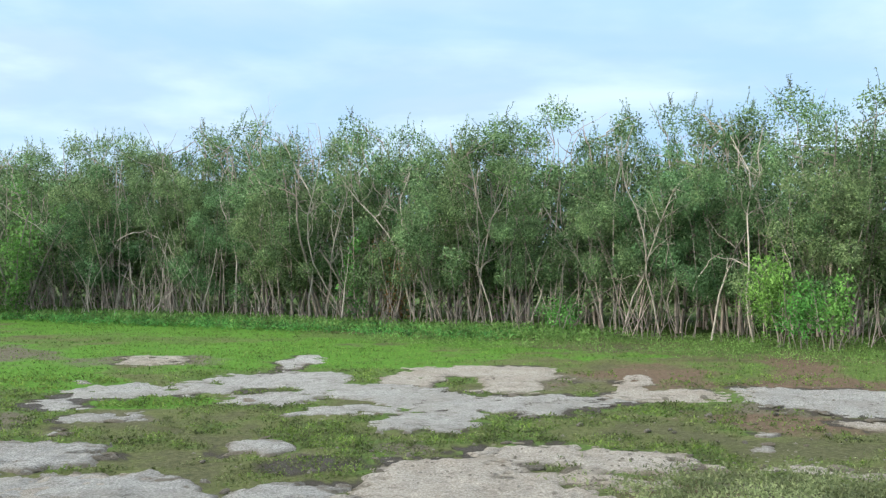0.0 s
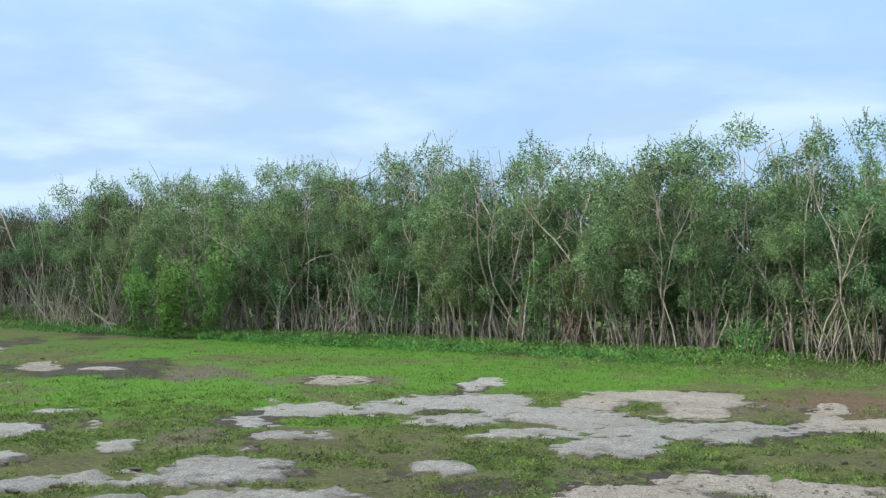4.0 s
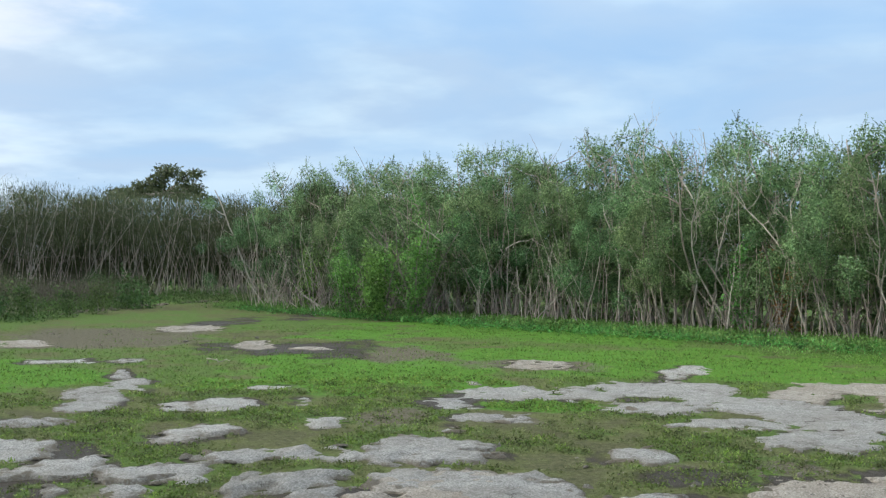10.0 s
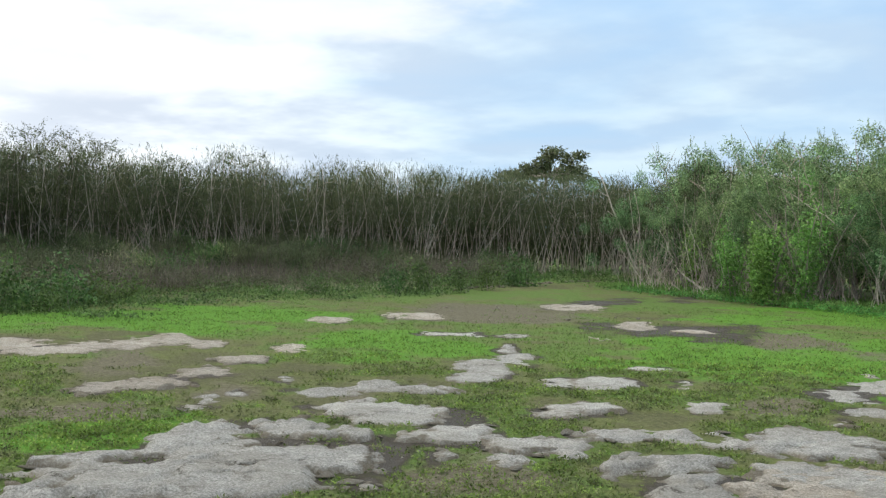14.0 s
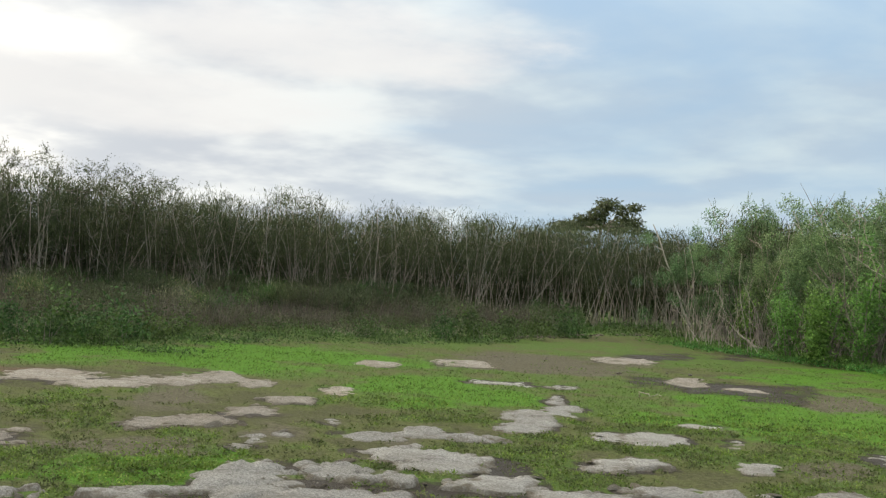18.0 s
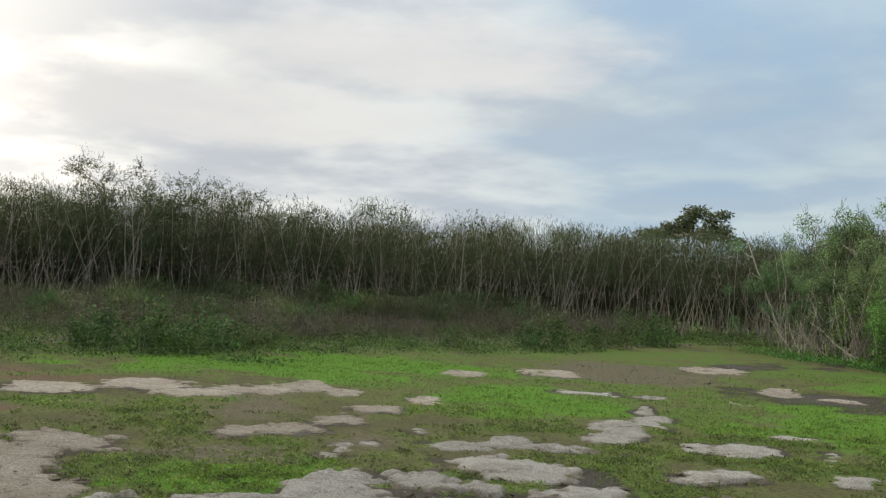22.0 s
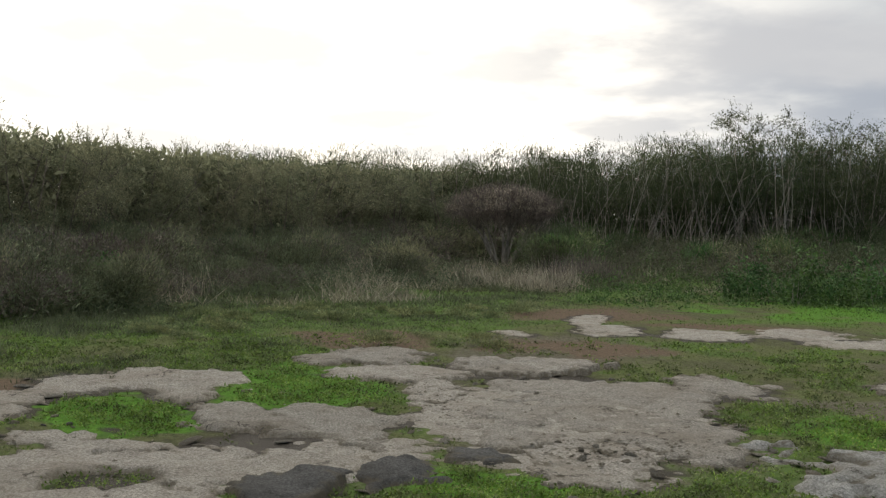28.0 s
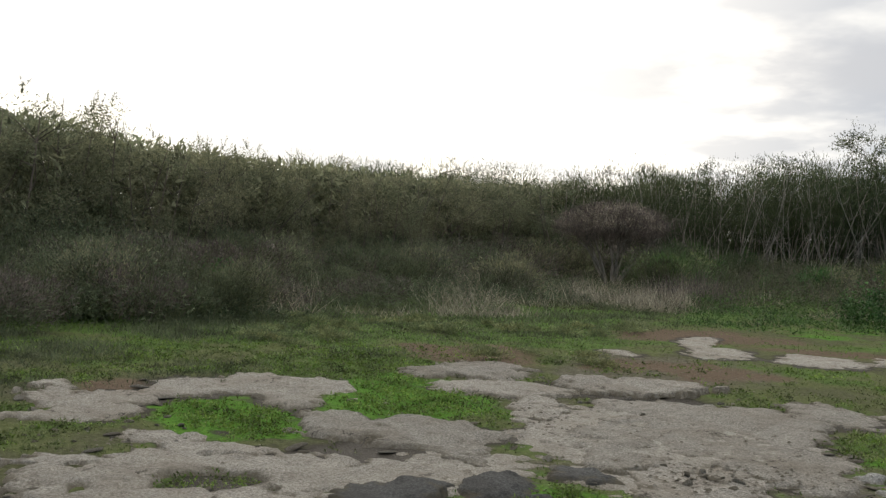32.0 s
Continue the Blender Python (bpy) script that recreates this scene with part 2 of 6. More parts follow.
def ground_material():
    """Brown silt under thin turf: the fields say where it is lush, bare, red or wet; wet also paints shade at slab
    edges.
    """
    m, nt, b = material("soil_and_turf", 0.95)
    tc = nt.nodes.new("ShaderNodeTexCoord")
    mid = node(nt, "ShaderNodeTexNoise", Scale=3.2, Detail=6.0, Roughness=0.72)
    fine = node(nt, "ShaderNodeTexNoise", Scale=17.0, Detail=9.0, Roughness=0.82)
    grit = node(nt, "ShaderNodeTexNoise", Scale=90.0, Detail=4.0, Roughness=0.8)
    for n in (mid, fine, grit):
        nt.links.new(tc.outputs["Object"], n.inputs["Vector"])
    soil = ramp(nt, fine.outputs["Fac"], [(0.36, (0.052, 0.047, 0.034)), (0.5, (0.100, 0.095, 0.067)), (0.64, (0.172, 0.162, 0.124))])
    mud = ramp(nt, fine.outputs["Fac"], [(0.36, (0.036, 0.040, 0.020)), (0.5, (0.074, 0.079, 0.040)), (0.64, (0.128, 0.128, 0.076))])
    red = ramp(nt, fine.outputs["Fac"], [(0.36, (0.066, 0.048, 0.034)), (0.64, (0.165, 0.122, 0.088))])
    olive = ramp(nt, fine.outputs["Fac"], [(0.36, (0.050, 0.060, 0.024)), (0.5, (0.092, 0.108, 0.043)), (0.64, (0.140, 0.156, 0.072))])
    green = ramp(nt, fine.outputs["Fac"], [(0.36, (0.042, 0.072, 0.018)), (0.5, (0.076, 0.128, 0.033)), (0.64, (0.116, 0.180, 0.052))])
    lush = ramp(nt, fine.outputs["Fac"], [(0.36, (0.040, 0.098, 0.014)), (0.5, (0.072, 0.170, 0.023)), (0.64, (0.108, 0.236, 0.038))])
    def field(name):
        a = nt.nodes.new("ShaderNodeAttribute")
        a.attribute_name = name
        return a.outputs["Fac"]
    def edge(src, amount, lo, hi):
        ad = node(nt, "ShaderNodeMath"); ad.operation = "MULTIPLY_ADD"
        nt.links.new(mid.outputs["Fac"], ad.inputs[0]); ad.inputs[1].default_value = amount
        nt.links.new(src, ad.inputs[2])
        r = node(nt, "ShaderNodeMapRange"); r.interpolation_type = "SMOOTHSTEP"
        r.inputs["From Min"].default_value, r.inputs["From Max"].default_value = lo, hi
        nt.links.new(ad.outputs[0], r.inputs["Value"])
        return r.outputs[0]
    c = mixed(nt, edge(field("growth"), 0.6, 0.42, 0.72), mud, olive)
    c = mixed(nt, edge(field("growth"), 0.6, 0.70, 0.98), c, green)
    c = mixed(nt, edge(field("lush"), 0.7, 0.55, 0.98), c, lush)
    c = mixed(nt, edge(field("bare"), 0.8, 0.78, 1.3), c, soil)
    c = mixed(nt, edge(field("red"), 0.9, 0.8, 1.35), c, red)
    # one dark colour for wet mud and for painted shade along the slabs
    c = mixed(nt, edge(field("wet"), 0.9, 0.62, 1.05), c, (0.042, 0.037, 0.031))
    nt.links.new(c, b.inputs["Base Color"])
    wet = edge(field("wet"), 0.9, 0.8, 1.3)
    rr = node(nt, "ShaderNodeMapRange", To_Min=0.95, To_Max=0.55)
    nt.links.new(wet, rr.inputs["Value"]), nt.links.new(rr.outputs[0], b.inputs["Roughness"])
    b.inputs["Specular IOR Level"].default_value = 0.08
    hs = nt.nodes.new("ShaderNodeMath"); hs.operation = "ADD"
    nt.links.new(fine.outputs["Fac"], hs.inputs[0]), nt.links.new(grit.outputs["Fac"], hs.inputs[1])
    bumped(nt, b, hs.outputs[0], 0.6, 0.02)
    return m


def rock_material(name, dark, mid, light, stain):
    """Weathered limestone: grainy, blotched with thin lichen and silt, earth washed over its rim."""
    m, nt, b = material(name, 0.93)
    tc, info = nt.nodes.new("ShaderNodeTexCoord"), nt.nodes.new("ShaderNodeObjectInfo")
    big = node(nt, "ShaderNodeTexNoise", Scale=1.1, Detail=6.0, Roughness=0.65)
    blot = node(nt, "ShaderNodeTexNoise", Scale=6.0, Detail=8.0, Roughness=0.75, Distortion=0.4)
    fine = node(nt, "ShaderNodeTexNoise", Scale=55.0, Detail=6.0, Roughness=0.8)
    pit = node(nt, "ShaderNodeTexVoronoi", Scale=24.0, Randomness=1.0)
    crack = node(nt, "ShaderNodeTexVoronoi", Scale=1.1)
    crack.feature = "DISTANCE_TO_EDGE"
    warp = node(nt, "ShaderNodeTexNoise", Scale=3.0, Detail=6.0, Roughness=0.7)
    add = nt.nodes.new("ShaderNodeVectorMath"); add.operation = "MULTIPLY_ADD"
    add.inputs[1].default_value = (0.7, 0.7, 0.7)
    for n in (big, fine, warp, pit, blot):
        nt.links.new(tc.outputs["Object"], n.inputs["Vector"])
    nt.links.new(warp.outputs["Color"], add.inputs[0]), nt.links.new(tc.outputs["Object"], add.inputs[2])
    nt.links.new(add.outputs[0], crack.inputs["Vector"])
    def times(a, k):
        x = nt.nodes.new("ShaderNodeMath"); x.operation = "MULTIPLY"
        for sock, v in zip(x.inputs, (a, k)):
            if isinstance(v, float): sock.default_value = v
            else: nt.links.new(v, sock)
        return x.outputs[0]
    c = ramp(nt, fine.outputs["Fac"], [(0.37, dark), (0.5, mid), (0.62, light)])
    c = mixed(nt, 0.75, c, ramp(nt, blot.outputs["Fac"], [(0.34, (1.25, 1.25, 1.25)), (0.5, (1.0, 1.0, 1.0)), (0.66, (0.72, 0.71, 0.69))]), "MULTIPLY")
    c = mixed(nt, times(ramp(nt, big.outputs["Fac"], [(0.44, (0, 0, 0)), (0.68, (1, 1, 1))]), 0.55), c, stain)
    c = mixed(nt, times(ramp(nt, blot.outputs["Fac"], [(0.58, (0, 0, 0)), (0.66, (1, 1, 1))]), 0.5), c, tuple(0.6 * k for k in stain))
    c = mixed(nt, times(ramp(nt, pit.outputs["Distance"], [(0.08, (1, 1, 1)), (0.22, (0, 0, 0))]), 0.35), c, tuple(0.6 * k for k in stain))
    far = ramp(nt, big.outputs["Fac"], [(0.50, (0, 0, 0)), (0.60, (1, 1, 1))])
    c = mixed(nt, times(ramp(nt, crack.outputs["Distance"], [(0.0, (1, 1, 1)), (0.012, (0.5, 0.5, 0.5)), (0.022, (0, 0, 0))]), far), c, (0.06, 0.053, 0.045))
    # silt over the rim
    rim = nt.nodes.new("ShaderNodeAttribute")
    rim.attribute_name = "inside"
    sh = nt.nodes.new("ShaderNodeMath"); sh.operation = "MULTIPLY_ADD"; sh.inputs[1].default_value = 0.55
    nt.links.new(blot.outputs["Fac"], sh.inputs[0]), nt.links.new(rim.outputs["Fac"], sh.inputs[2])
    c = mixed(nt, times(ramp(nt, sh.outputs[0], [(0.26, (1, 1, 1)), (0.37, (0, 0, 0))]), 0.85), c, (0.135, 0.118, 0.088))
    hue = nt.nodes.new("ShaderNodeHueSaturation")
    v = node(nt, "ShaderNodeMapRange", To_Min=0.86, To_Max=1.12)
    nt.links.new(info.outputs["Random"], v.inputs["Value"]), nt.links.new(v.outputs[0], hue.inputs["Value"])
    nt.links.new(c, hue.inputs["Color"]), nt.links.new(hue.outputs[0], b.inputs["Base Color"])
    b.inputs["Specular IOR Level"].default_value = 0.15
    hs = nt.nodes.new("ShaderNodeMath"); hs.operation = "ADD"
    nt.links.new(fine.outputs["Fac"], hs.inputs[0]), nt.links.new(blot.outputs["Fac"], hs.inputs[1])
    bumped(nt, b, hs.outputs[0], 0.9, 0.05)
    return m


VINE_LIGHT = leaf_material("fresh_vine_leaf", (0.07, 0.19, 0.04), (0.13, 0.31, 0.065), (0.21, 0.43, 0.11), 0.4)
GROUND = ground_material()
ROCK = rock_material("grey_limestone", (0.156, 0.158, 0.154), (0.352, 0.355, 0.348), (0.548, 0.551, 0.541), (0.249, 0.238, 0.211))
ROCK_TAN = rock_material("tan_limestone", (0.161, 0.149, 0.133), (0.349, 0.328, 0.295), (0.544, 0.513, 0.467), (0.246, 0.212, 0.170))
ROCK_DARK = rock_material("slate_rock", (0.058, 0.059, 0.060), (0.105, 0.106, 0.107), (0.165, 0.166, 0.166), (0.08, 0.078, 0.074))

# ---------------------------------------------------------------- mesh helpers


def mesh_of(name, verts, quads=None, tris=None, mats=(), mat_index=None, smooth=False):
    """A mesh from arrays of corners, four-sided and three-sided faces."""
    me = bpy.data.meshes.new(name)
    verts = np.asarray(verts, dtype=np.float32).reshape(-1, 3)
    q = np.asarray(quads if quads is not None else np.zeros((0, 4)), dtype=np.int32).reshape(-1, 4)
    t = np.asarray(tris if tris is not None else np.zeros((0, 3)), dtype=np.int32).reshape(-1, 3)
    me.vertices.add(len(verts))
    me.vertices.foreach_set("co", verts.ravel())
    me.loops.add(q.size + t.size)
    me.loops.foreach_set("vertex_index", np.concatenate([q.ravel(), t.ravel()]))
    me.polygons.add(len(q) + len(t))
    start = np.concatenate([np.arange(len(q)) * 4, q.size + np.arange(len(t)) * 3]).astype(np.int32)
    me.polygons.foreach_set("loop_start", start)
    for m in mats:
        me.materials.append(m)
    if mat_index is not None:
        me.polygons.foreach_set("material_index", np.asarray(mat_index, dtype=np.int32))
    if smooth:
        me.polygons.foreach_set("use_smooth", np.ones(len(q) + len(t), dtype=bool))
    me.update(calc_edges=True)
    me.validate()
    return me


def part(name, me, parent, label=""):
    ob = new(name, me)
    ob.parent = parent
    return tagged(ob, label)


class Soup:
    """Collects corners and faces of one mesh."""

    def __init__(self):
        self.v, self.q, self.n = [], [], 0

    def add(self, v, q):
        self.v.append(np.asarray(v, dtype=np.float32)), self.q.append(np.asarray(q, dtype=np.int32) + self.n)
        self.n += len(v)

    def mesh(self, name, mat, smooth=False):
        return mesh_of(name, np.concatenate(self.v), np.concatenate(self.q), mats=[mat], smooth=smooth)


def tube(points, radii, sides=5):
    """A tapered tube along points, closed by its narrow ends."""
    p, r = np.asarray(points, float), np.asarray(radii, float)
    d = np.gradient(p, axis=0)
    d /= np.linalg.norm(d, axis=1)[:, None] + 1e-9
    ref = np.where(np.abs(d[:, 2:3]) > 0.9, np.array([[1.0, 0, 0]]), np.array([[0, 0, 1.0]]))
    u = np.cross(d, ref)
    u /= np.linalg.norm(u, axis=1)[:, None] + 1e-9
    w = np.cross(d, u)
    a = np.arange(sides) * 2 * np.pi / sides
    ring = p[:, None] + r[:, None, None] * (np.cos(a)[None, :, None] * u[:, None] + np.sin(a)[None, :, None] * w[:, None])
    v = ring.reshape(-1, 3)
    k, j = np.meshgrid(np.arange(len(p) - 1), np.arange(sides), indexing="ij")
    n = (j + 1) % sides
    q = np.stack([k * sides + j, k * sides + n, (k + 1) * sides + n, (k + 1) * sides + j], -1).reshape(-1, 4)
    return v, q


def blades(base, tip, width, rng, fold=0.15):
    """Leaf-shaped diamonds from base to tip, each turned at random about its own axis."""
    base, tip = np.asarray(base, float), np.asarray(tip, float)
    d = tip - base
    length = np.linalg.norm(d, axis=1)[:, None] + 1e-9
    side = np.cross(d / length, rng.normal(size=d.shape))
    side /= np.linalg.norm(side, axis=1)[:, None] + 1e-9
    up = np.cross(side, d / length)
    mid = base + d * 0.45 + up * length * fold
    w = np.broadcast_to(np.asarray(width, float).reshape(-1, 1), (len(base), 1)) * 0.5
    v = np.stack([base, mid + side * w, tip, mid - side * w], 1).reshape(-1, 3)
    return v, np.arange(len(base) * 4).reshape(-1, 4)


def wander(rng, start, way, length, steps, wiggle, lift=0.0):
    """A crooked line from start."""
    p, d = [np.array(start, float)], np.array(way, float)
    d /= np.linalg.norm(d)
    for _ in range(steps):
        d = d + rng.normal(size=3) * wiggle + np.array([0, 0, lift])
        d /= np.linalg.norm(d)
        p.append(p[-1] + d * length / steps)
    return np.array(p)


# ---------------------------------------------------------------- ground

# patches of turf and soil: x, y, half width, half depth, turn in degrees
LUSH_AT = [(-6.99, 14.07, 1.36, 2.81, 26), (-2.97, 17.61, 4.32, 2.38, 10), (-6.25, 24.0, 4.83, 2.8, 15), (-6.01, 15.77, 1.07, 2.99, 21), (-17.57, 13.53, 3.15, 2.31, 52), (-11.78, 12.29, 0.81, 1.93, 44), (-17.73, 11.38, 2.99, 2.1, 57), (-7.98, 4.98, 1.09, 0.74, 58), (-10.61, 0.39, 0.78, 1.14, 88), (-8.95, -1.33, 0.64, 0.84, 98), (-6.54, 1.2, 0.42, 0.32, 80), (-7.82, 5.45, 0.7, 0.83, 55), (-6.87, 14.28, 1.04, 2.89, 26), (-10.36, 12.39, 0.68, 1.12, 40), (-3.19, 12.02, 0.65, 0.46, 15)]
BARE_AT = [(-14.3, 18.53, 1.97, 3.44, 38), (-7.0, 17.1, 0.83, 1.41, 22), (-4.49, 10.26, 0.5, 0.91, 24), (-8.99, 7.13, 0.54, 0.98, 52), (-12.21, 8.01, 0.61, 1.23, 57), (-9.14, 5.48, 1.04, 0.58, 59), (-13.59, 3.66, 1.26, 1.64, 75), (-7.79, 0.15, 0.35, 0.35, 89), (-8.08, -0.4, 0.23, 0.2, 93), (-1.03, 8.53, 0.38, 0.47, 7), (-0.26, 9.08, 0.43, 0.45, 2), (-4.34, 16.18, 1.1, 0.75, 15), (1.32, 13.86, 0.7, 0.89, -5), (-10.4, 1.45, 0.39, 0.84, 82), (-7.44, 3.06, 0.38, 0.5, 68), (-4.66, 6.02, 0.76, 0.56, 38), (1.83, 7.47, 1.01, 0.44, -14), (3.54, 11.21, 0.59, 0.61, -18)]
RED_AT = [(-14.61, 1.34, 1.24, 1.2, 85), (-18.31, 5.12, 1.5, 1.39, 74), (-16.21, 6.64, 1.38, 0.57, 68), (3.02, 14.68, 0.99, 1.75, -12), (4.96, 14.6, 1.06, 1.72, -19), (1.59, 7.52, 0.55, 0.49, -12), (-10.58, -2.63, 0.39, 0.65, 104), (-13.49, 3.63, 1.25, 1.14, 75), (3.26, 10.48, 0.72, 0.53, -17)]
# dark mud, and a thin strip painted as the shadow below a slab's ledge
WET_AND_SHADE_AT = [(-9.31, 17.8, 1.32, 1.53, 28), (-6.2, 7.46, 0.23, 0.39, 40), (-2.16, 12.85, 0.38, 0.23, 10), (-8.01, -0.11, 0.44, 0.47, 91), (-6.7, 5.65, 0.23, 0.13, 50), (-6.17, 5.82, 0.4, 0.2, 47), (-0.99, 8.42, 0.36, 0.33, 7), (-5.59, 5.93, 0.15, 0.51, 43), (-6.87, -1.09, 0.28, 0.22, 99), (-11.14, 2.57, 0.6, 0.16, 77), (-6.78, 4.55, 0.2, 0.14, 56)]


def nearness(x, y, places):
    """1 at the heart of a patch, 0 at its rim, below 0 outside: the largest over the patches."""
    best = np.full(np.shape(x), -9.0)
    for px, py, a, b, turn in places:
        c, s = math.cos(radians(turn)), math.sin(radians(turn))
        dx, dy = x - px, y - py
        best = np.maximum(best, 1 - np.sqrt(((dx * c + dy * s) / a) ** 2 + ((-dx * s + dy * c) / b) ** 2))
    return best


def smooth_noise(x, y, scale, seed):
    """Value noise from -1 to 1 on arrays."""
    rs = np.random.RandomState(seed)
    table = rs.uniform(-1, 1, (256, 256))
    u, v = np.asarray(x) * scale + 500.0, np.asarray(y) * scale + 500.0
    i, j = np.floor(u).astype(int), np.floor(v).astype(int)
    fu, fv = u - i, v - j
    fu, fv = fu * fu * (3 - 2 * fu), fv * fv * (3 - 2 * fv)
    g = lambda a, b: table[a % 256, b % 256]
    return (g(i, j) * (1 - fu) + g(i + 1, j) * fu) * (1 - fv) + (g(i, j + 1) * (1 - fu) + g(i + 1, j + 1) * fu) * fv


def ragged(x, y, seed=3):
    return 0.5 * smooth_noise(x, y, 0.9, seed) + 0.3 * smooth_noise(x, y, 2.3, seed + 1) + 0.2 * smooth_noise(x, y, 6.0, seed + 2)


def growth(x, y):
    """How well grass grows: 0 on mud, 1 in full green."""
    g = 0.88 + 0.45 * smooth_noise(x, y, 0.33, 71) + 0.5 * smooth_noise(x, y, 1.0, 72) + 0.45 * smooth_noise(x, y, 2.7, 73) + 0.25 * smooth_noise(x, y, 6.5, 74)
    return np.clip(g, 0, 1)


def ground_height(x, y):
    return 0.016 * smooth_noise(x, y, 0.25, 11) + 0.012 * smooth_noise(x, y, 0.9, 12) + 0.009 * smooth_noise(x, y, 3.1, 13) + 0.004 * smooth_noise(x, y, 8.0, 14)


def patch_field(x, y, places, seed=20):
    return np.clip(0.5 + 0.9 * (nearness(x, y, places) + 1.1 * ragged(x, y, seed)), 0, 1)


def make_ground():
    """One sheet in rings, fine over the clearing and coarse towards the horizon."""
    az = np.radians(np.concatenate([np.arange(-34, 122, 0.25), np.arange(122, 326, 4.0)]))
    r = np.concatenate([[0.05, 0.7, 1.5, 2.2], 3.0 * 1.012 ** np.arange(252), 64.0 * 1.3 ** np.arange(15)])
    n, m = len(r), len(az)
    rr, aa = np.meshgrid(r, az, indexing="ij")
    x, y = (-rr * np.sin(aa)).ravel(), (rr * np.cos(aa)).ravel()
    x, y = np.append(x, 0.0), np.append(y, 0.0)
    v = np.stack([x, y, ground_height(x, y)], 1)
    i, j = np.meshgrid(np.arange(n - 1), np.arange(m), indexing="ij")
    k = (j + 1) % m
    q = np.stack([i * m + j, (i + 1) * m + j, (i + 1) * m + k, i * m + k], -1).reshape(-1, 4)
    j = np.arange(m)
    t = np.stack([np.full(m, n * m), (j + 1) % m, j], -1)[:, ::-1]
    me = mesh_of("ground", v, q, t, mats=[GROUND], smooth=True)
    for name, places in (("lush", LUSH_AT), ("bare", BARE_AT), ("red", RED_AT), ("wet", WET_AND_SHADE_AT)):
        val = patch_field(x, y, places, 20 + len(name))
        if name == "bare":
            fringe = np.clip(1.0 + rock_at(x, y) / 0.22, 0, 1) * (0.35 + 0.9 * ragged(x, y, 30))
            val = np.maximum(val, np.clip(fringe, 0, 1))
        # soil darkened along the rims: mud, with crevice shade painted in
        if name == "wet":
            rim = np.clip(1.0 + rock_at(x, y) / 0.16, 0, 1) * np.clip(2.4 * ragged(x, y, 36) + 0.15, 0, 1)
            val = np.maximum(val, 0.85 * rim)
        a = me.attributes.new(name, "FLOAT", "POINT")
        a.data.foreach_set("value", val.astype(np.float32))
    a = me.attributes.new("growth", "FLOAT", "POINT")
    a.data.foreach_set("value", (0.62 * growth(x, y) + 0.05).astype(np.float32))
    return tagged(new("ground", me), "flat ground of patchy short turf and bare brown soil", "ground", kind="structure")


# ---------------------------------------------------------------- rock pavement

RASTER = np.full((360, 340), -1.0)       # how far inside a slab, on an 8 cm grid from (-20, -6)


def rock_at(x, y):
    i = np.clip(((np.asarray(x) + 20.0) / 0.08).astype(int), 0, 359)
    j = np.clip(((np.asarray(y) + 6.0) / 0.08).astype(int), 0, 339)
    return RASTER[i, j]



def rim_distance(x, y, lobes):
    """Rough distance inside the lobes' common rim (positive) or outside it (negative), in metres; near lobes run together."""
    total = np.zeros(np.shape(x))
    for px, py, a, b, turn in lobes:
        c, s = math.cos(radians(turn)), math.sin(radians(turn))
        u, v = (x - px) * c + (y - py) * s, -(x - px) * s + (y - py) * c
        rho = (np.abs(u / a) ** 2.6 + np.abs(v / b) ** 2.6) ** (1 / 2.6) + 1e-6
        d = np.where(rho < 0.5, min(a, b) * (1 - rho), np.minimum((1 - rho) * np.sqrt(u * u + v * v) / rho, min(a, b)))
        total += np.exp(np.clip(d, -3, 1) * 16)
    return np.log(total + 1e-20) / 16


def rim_noise(x, y, seed, size):
    """Bays and spurs of a slab's rim."""
    k = min(1.0, 0.3 + 0.9 * size)
    return k * (0.08 * smooth_noise(x, y, 1.3, seed) + 0.11 * smooth_noise(x, y, 3.1, seed + 1) + 0.14 * smooth_noise(x, y, 7.0, seed + 2) + 0.11 * smooth_noise(x, y, 15.0, seed + 3) + 0.10 * (0.3 - np.abs(smooth_noise(x, y, 4.3, seed + 4))))


SLAB_LABEL = {"grey_limestone": "low grey limestone slab bedded in the turf", "tan_limestone": "broad tan-grey limestone slab, cracked and worn", "slate_rock": "dark slate-grey slab edge beside bright grass"}
SEEDS = iter(range(100, 100000, 23))


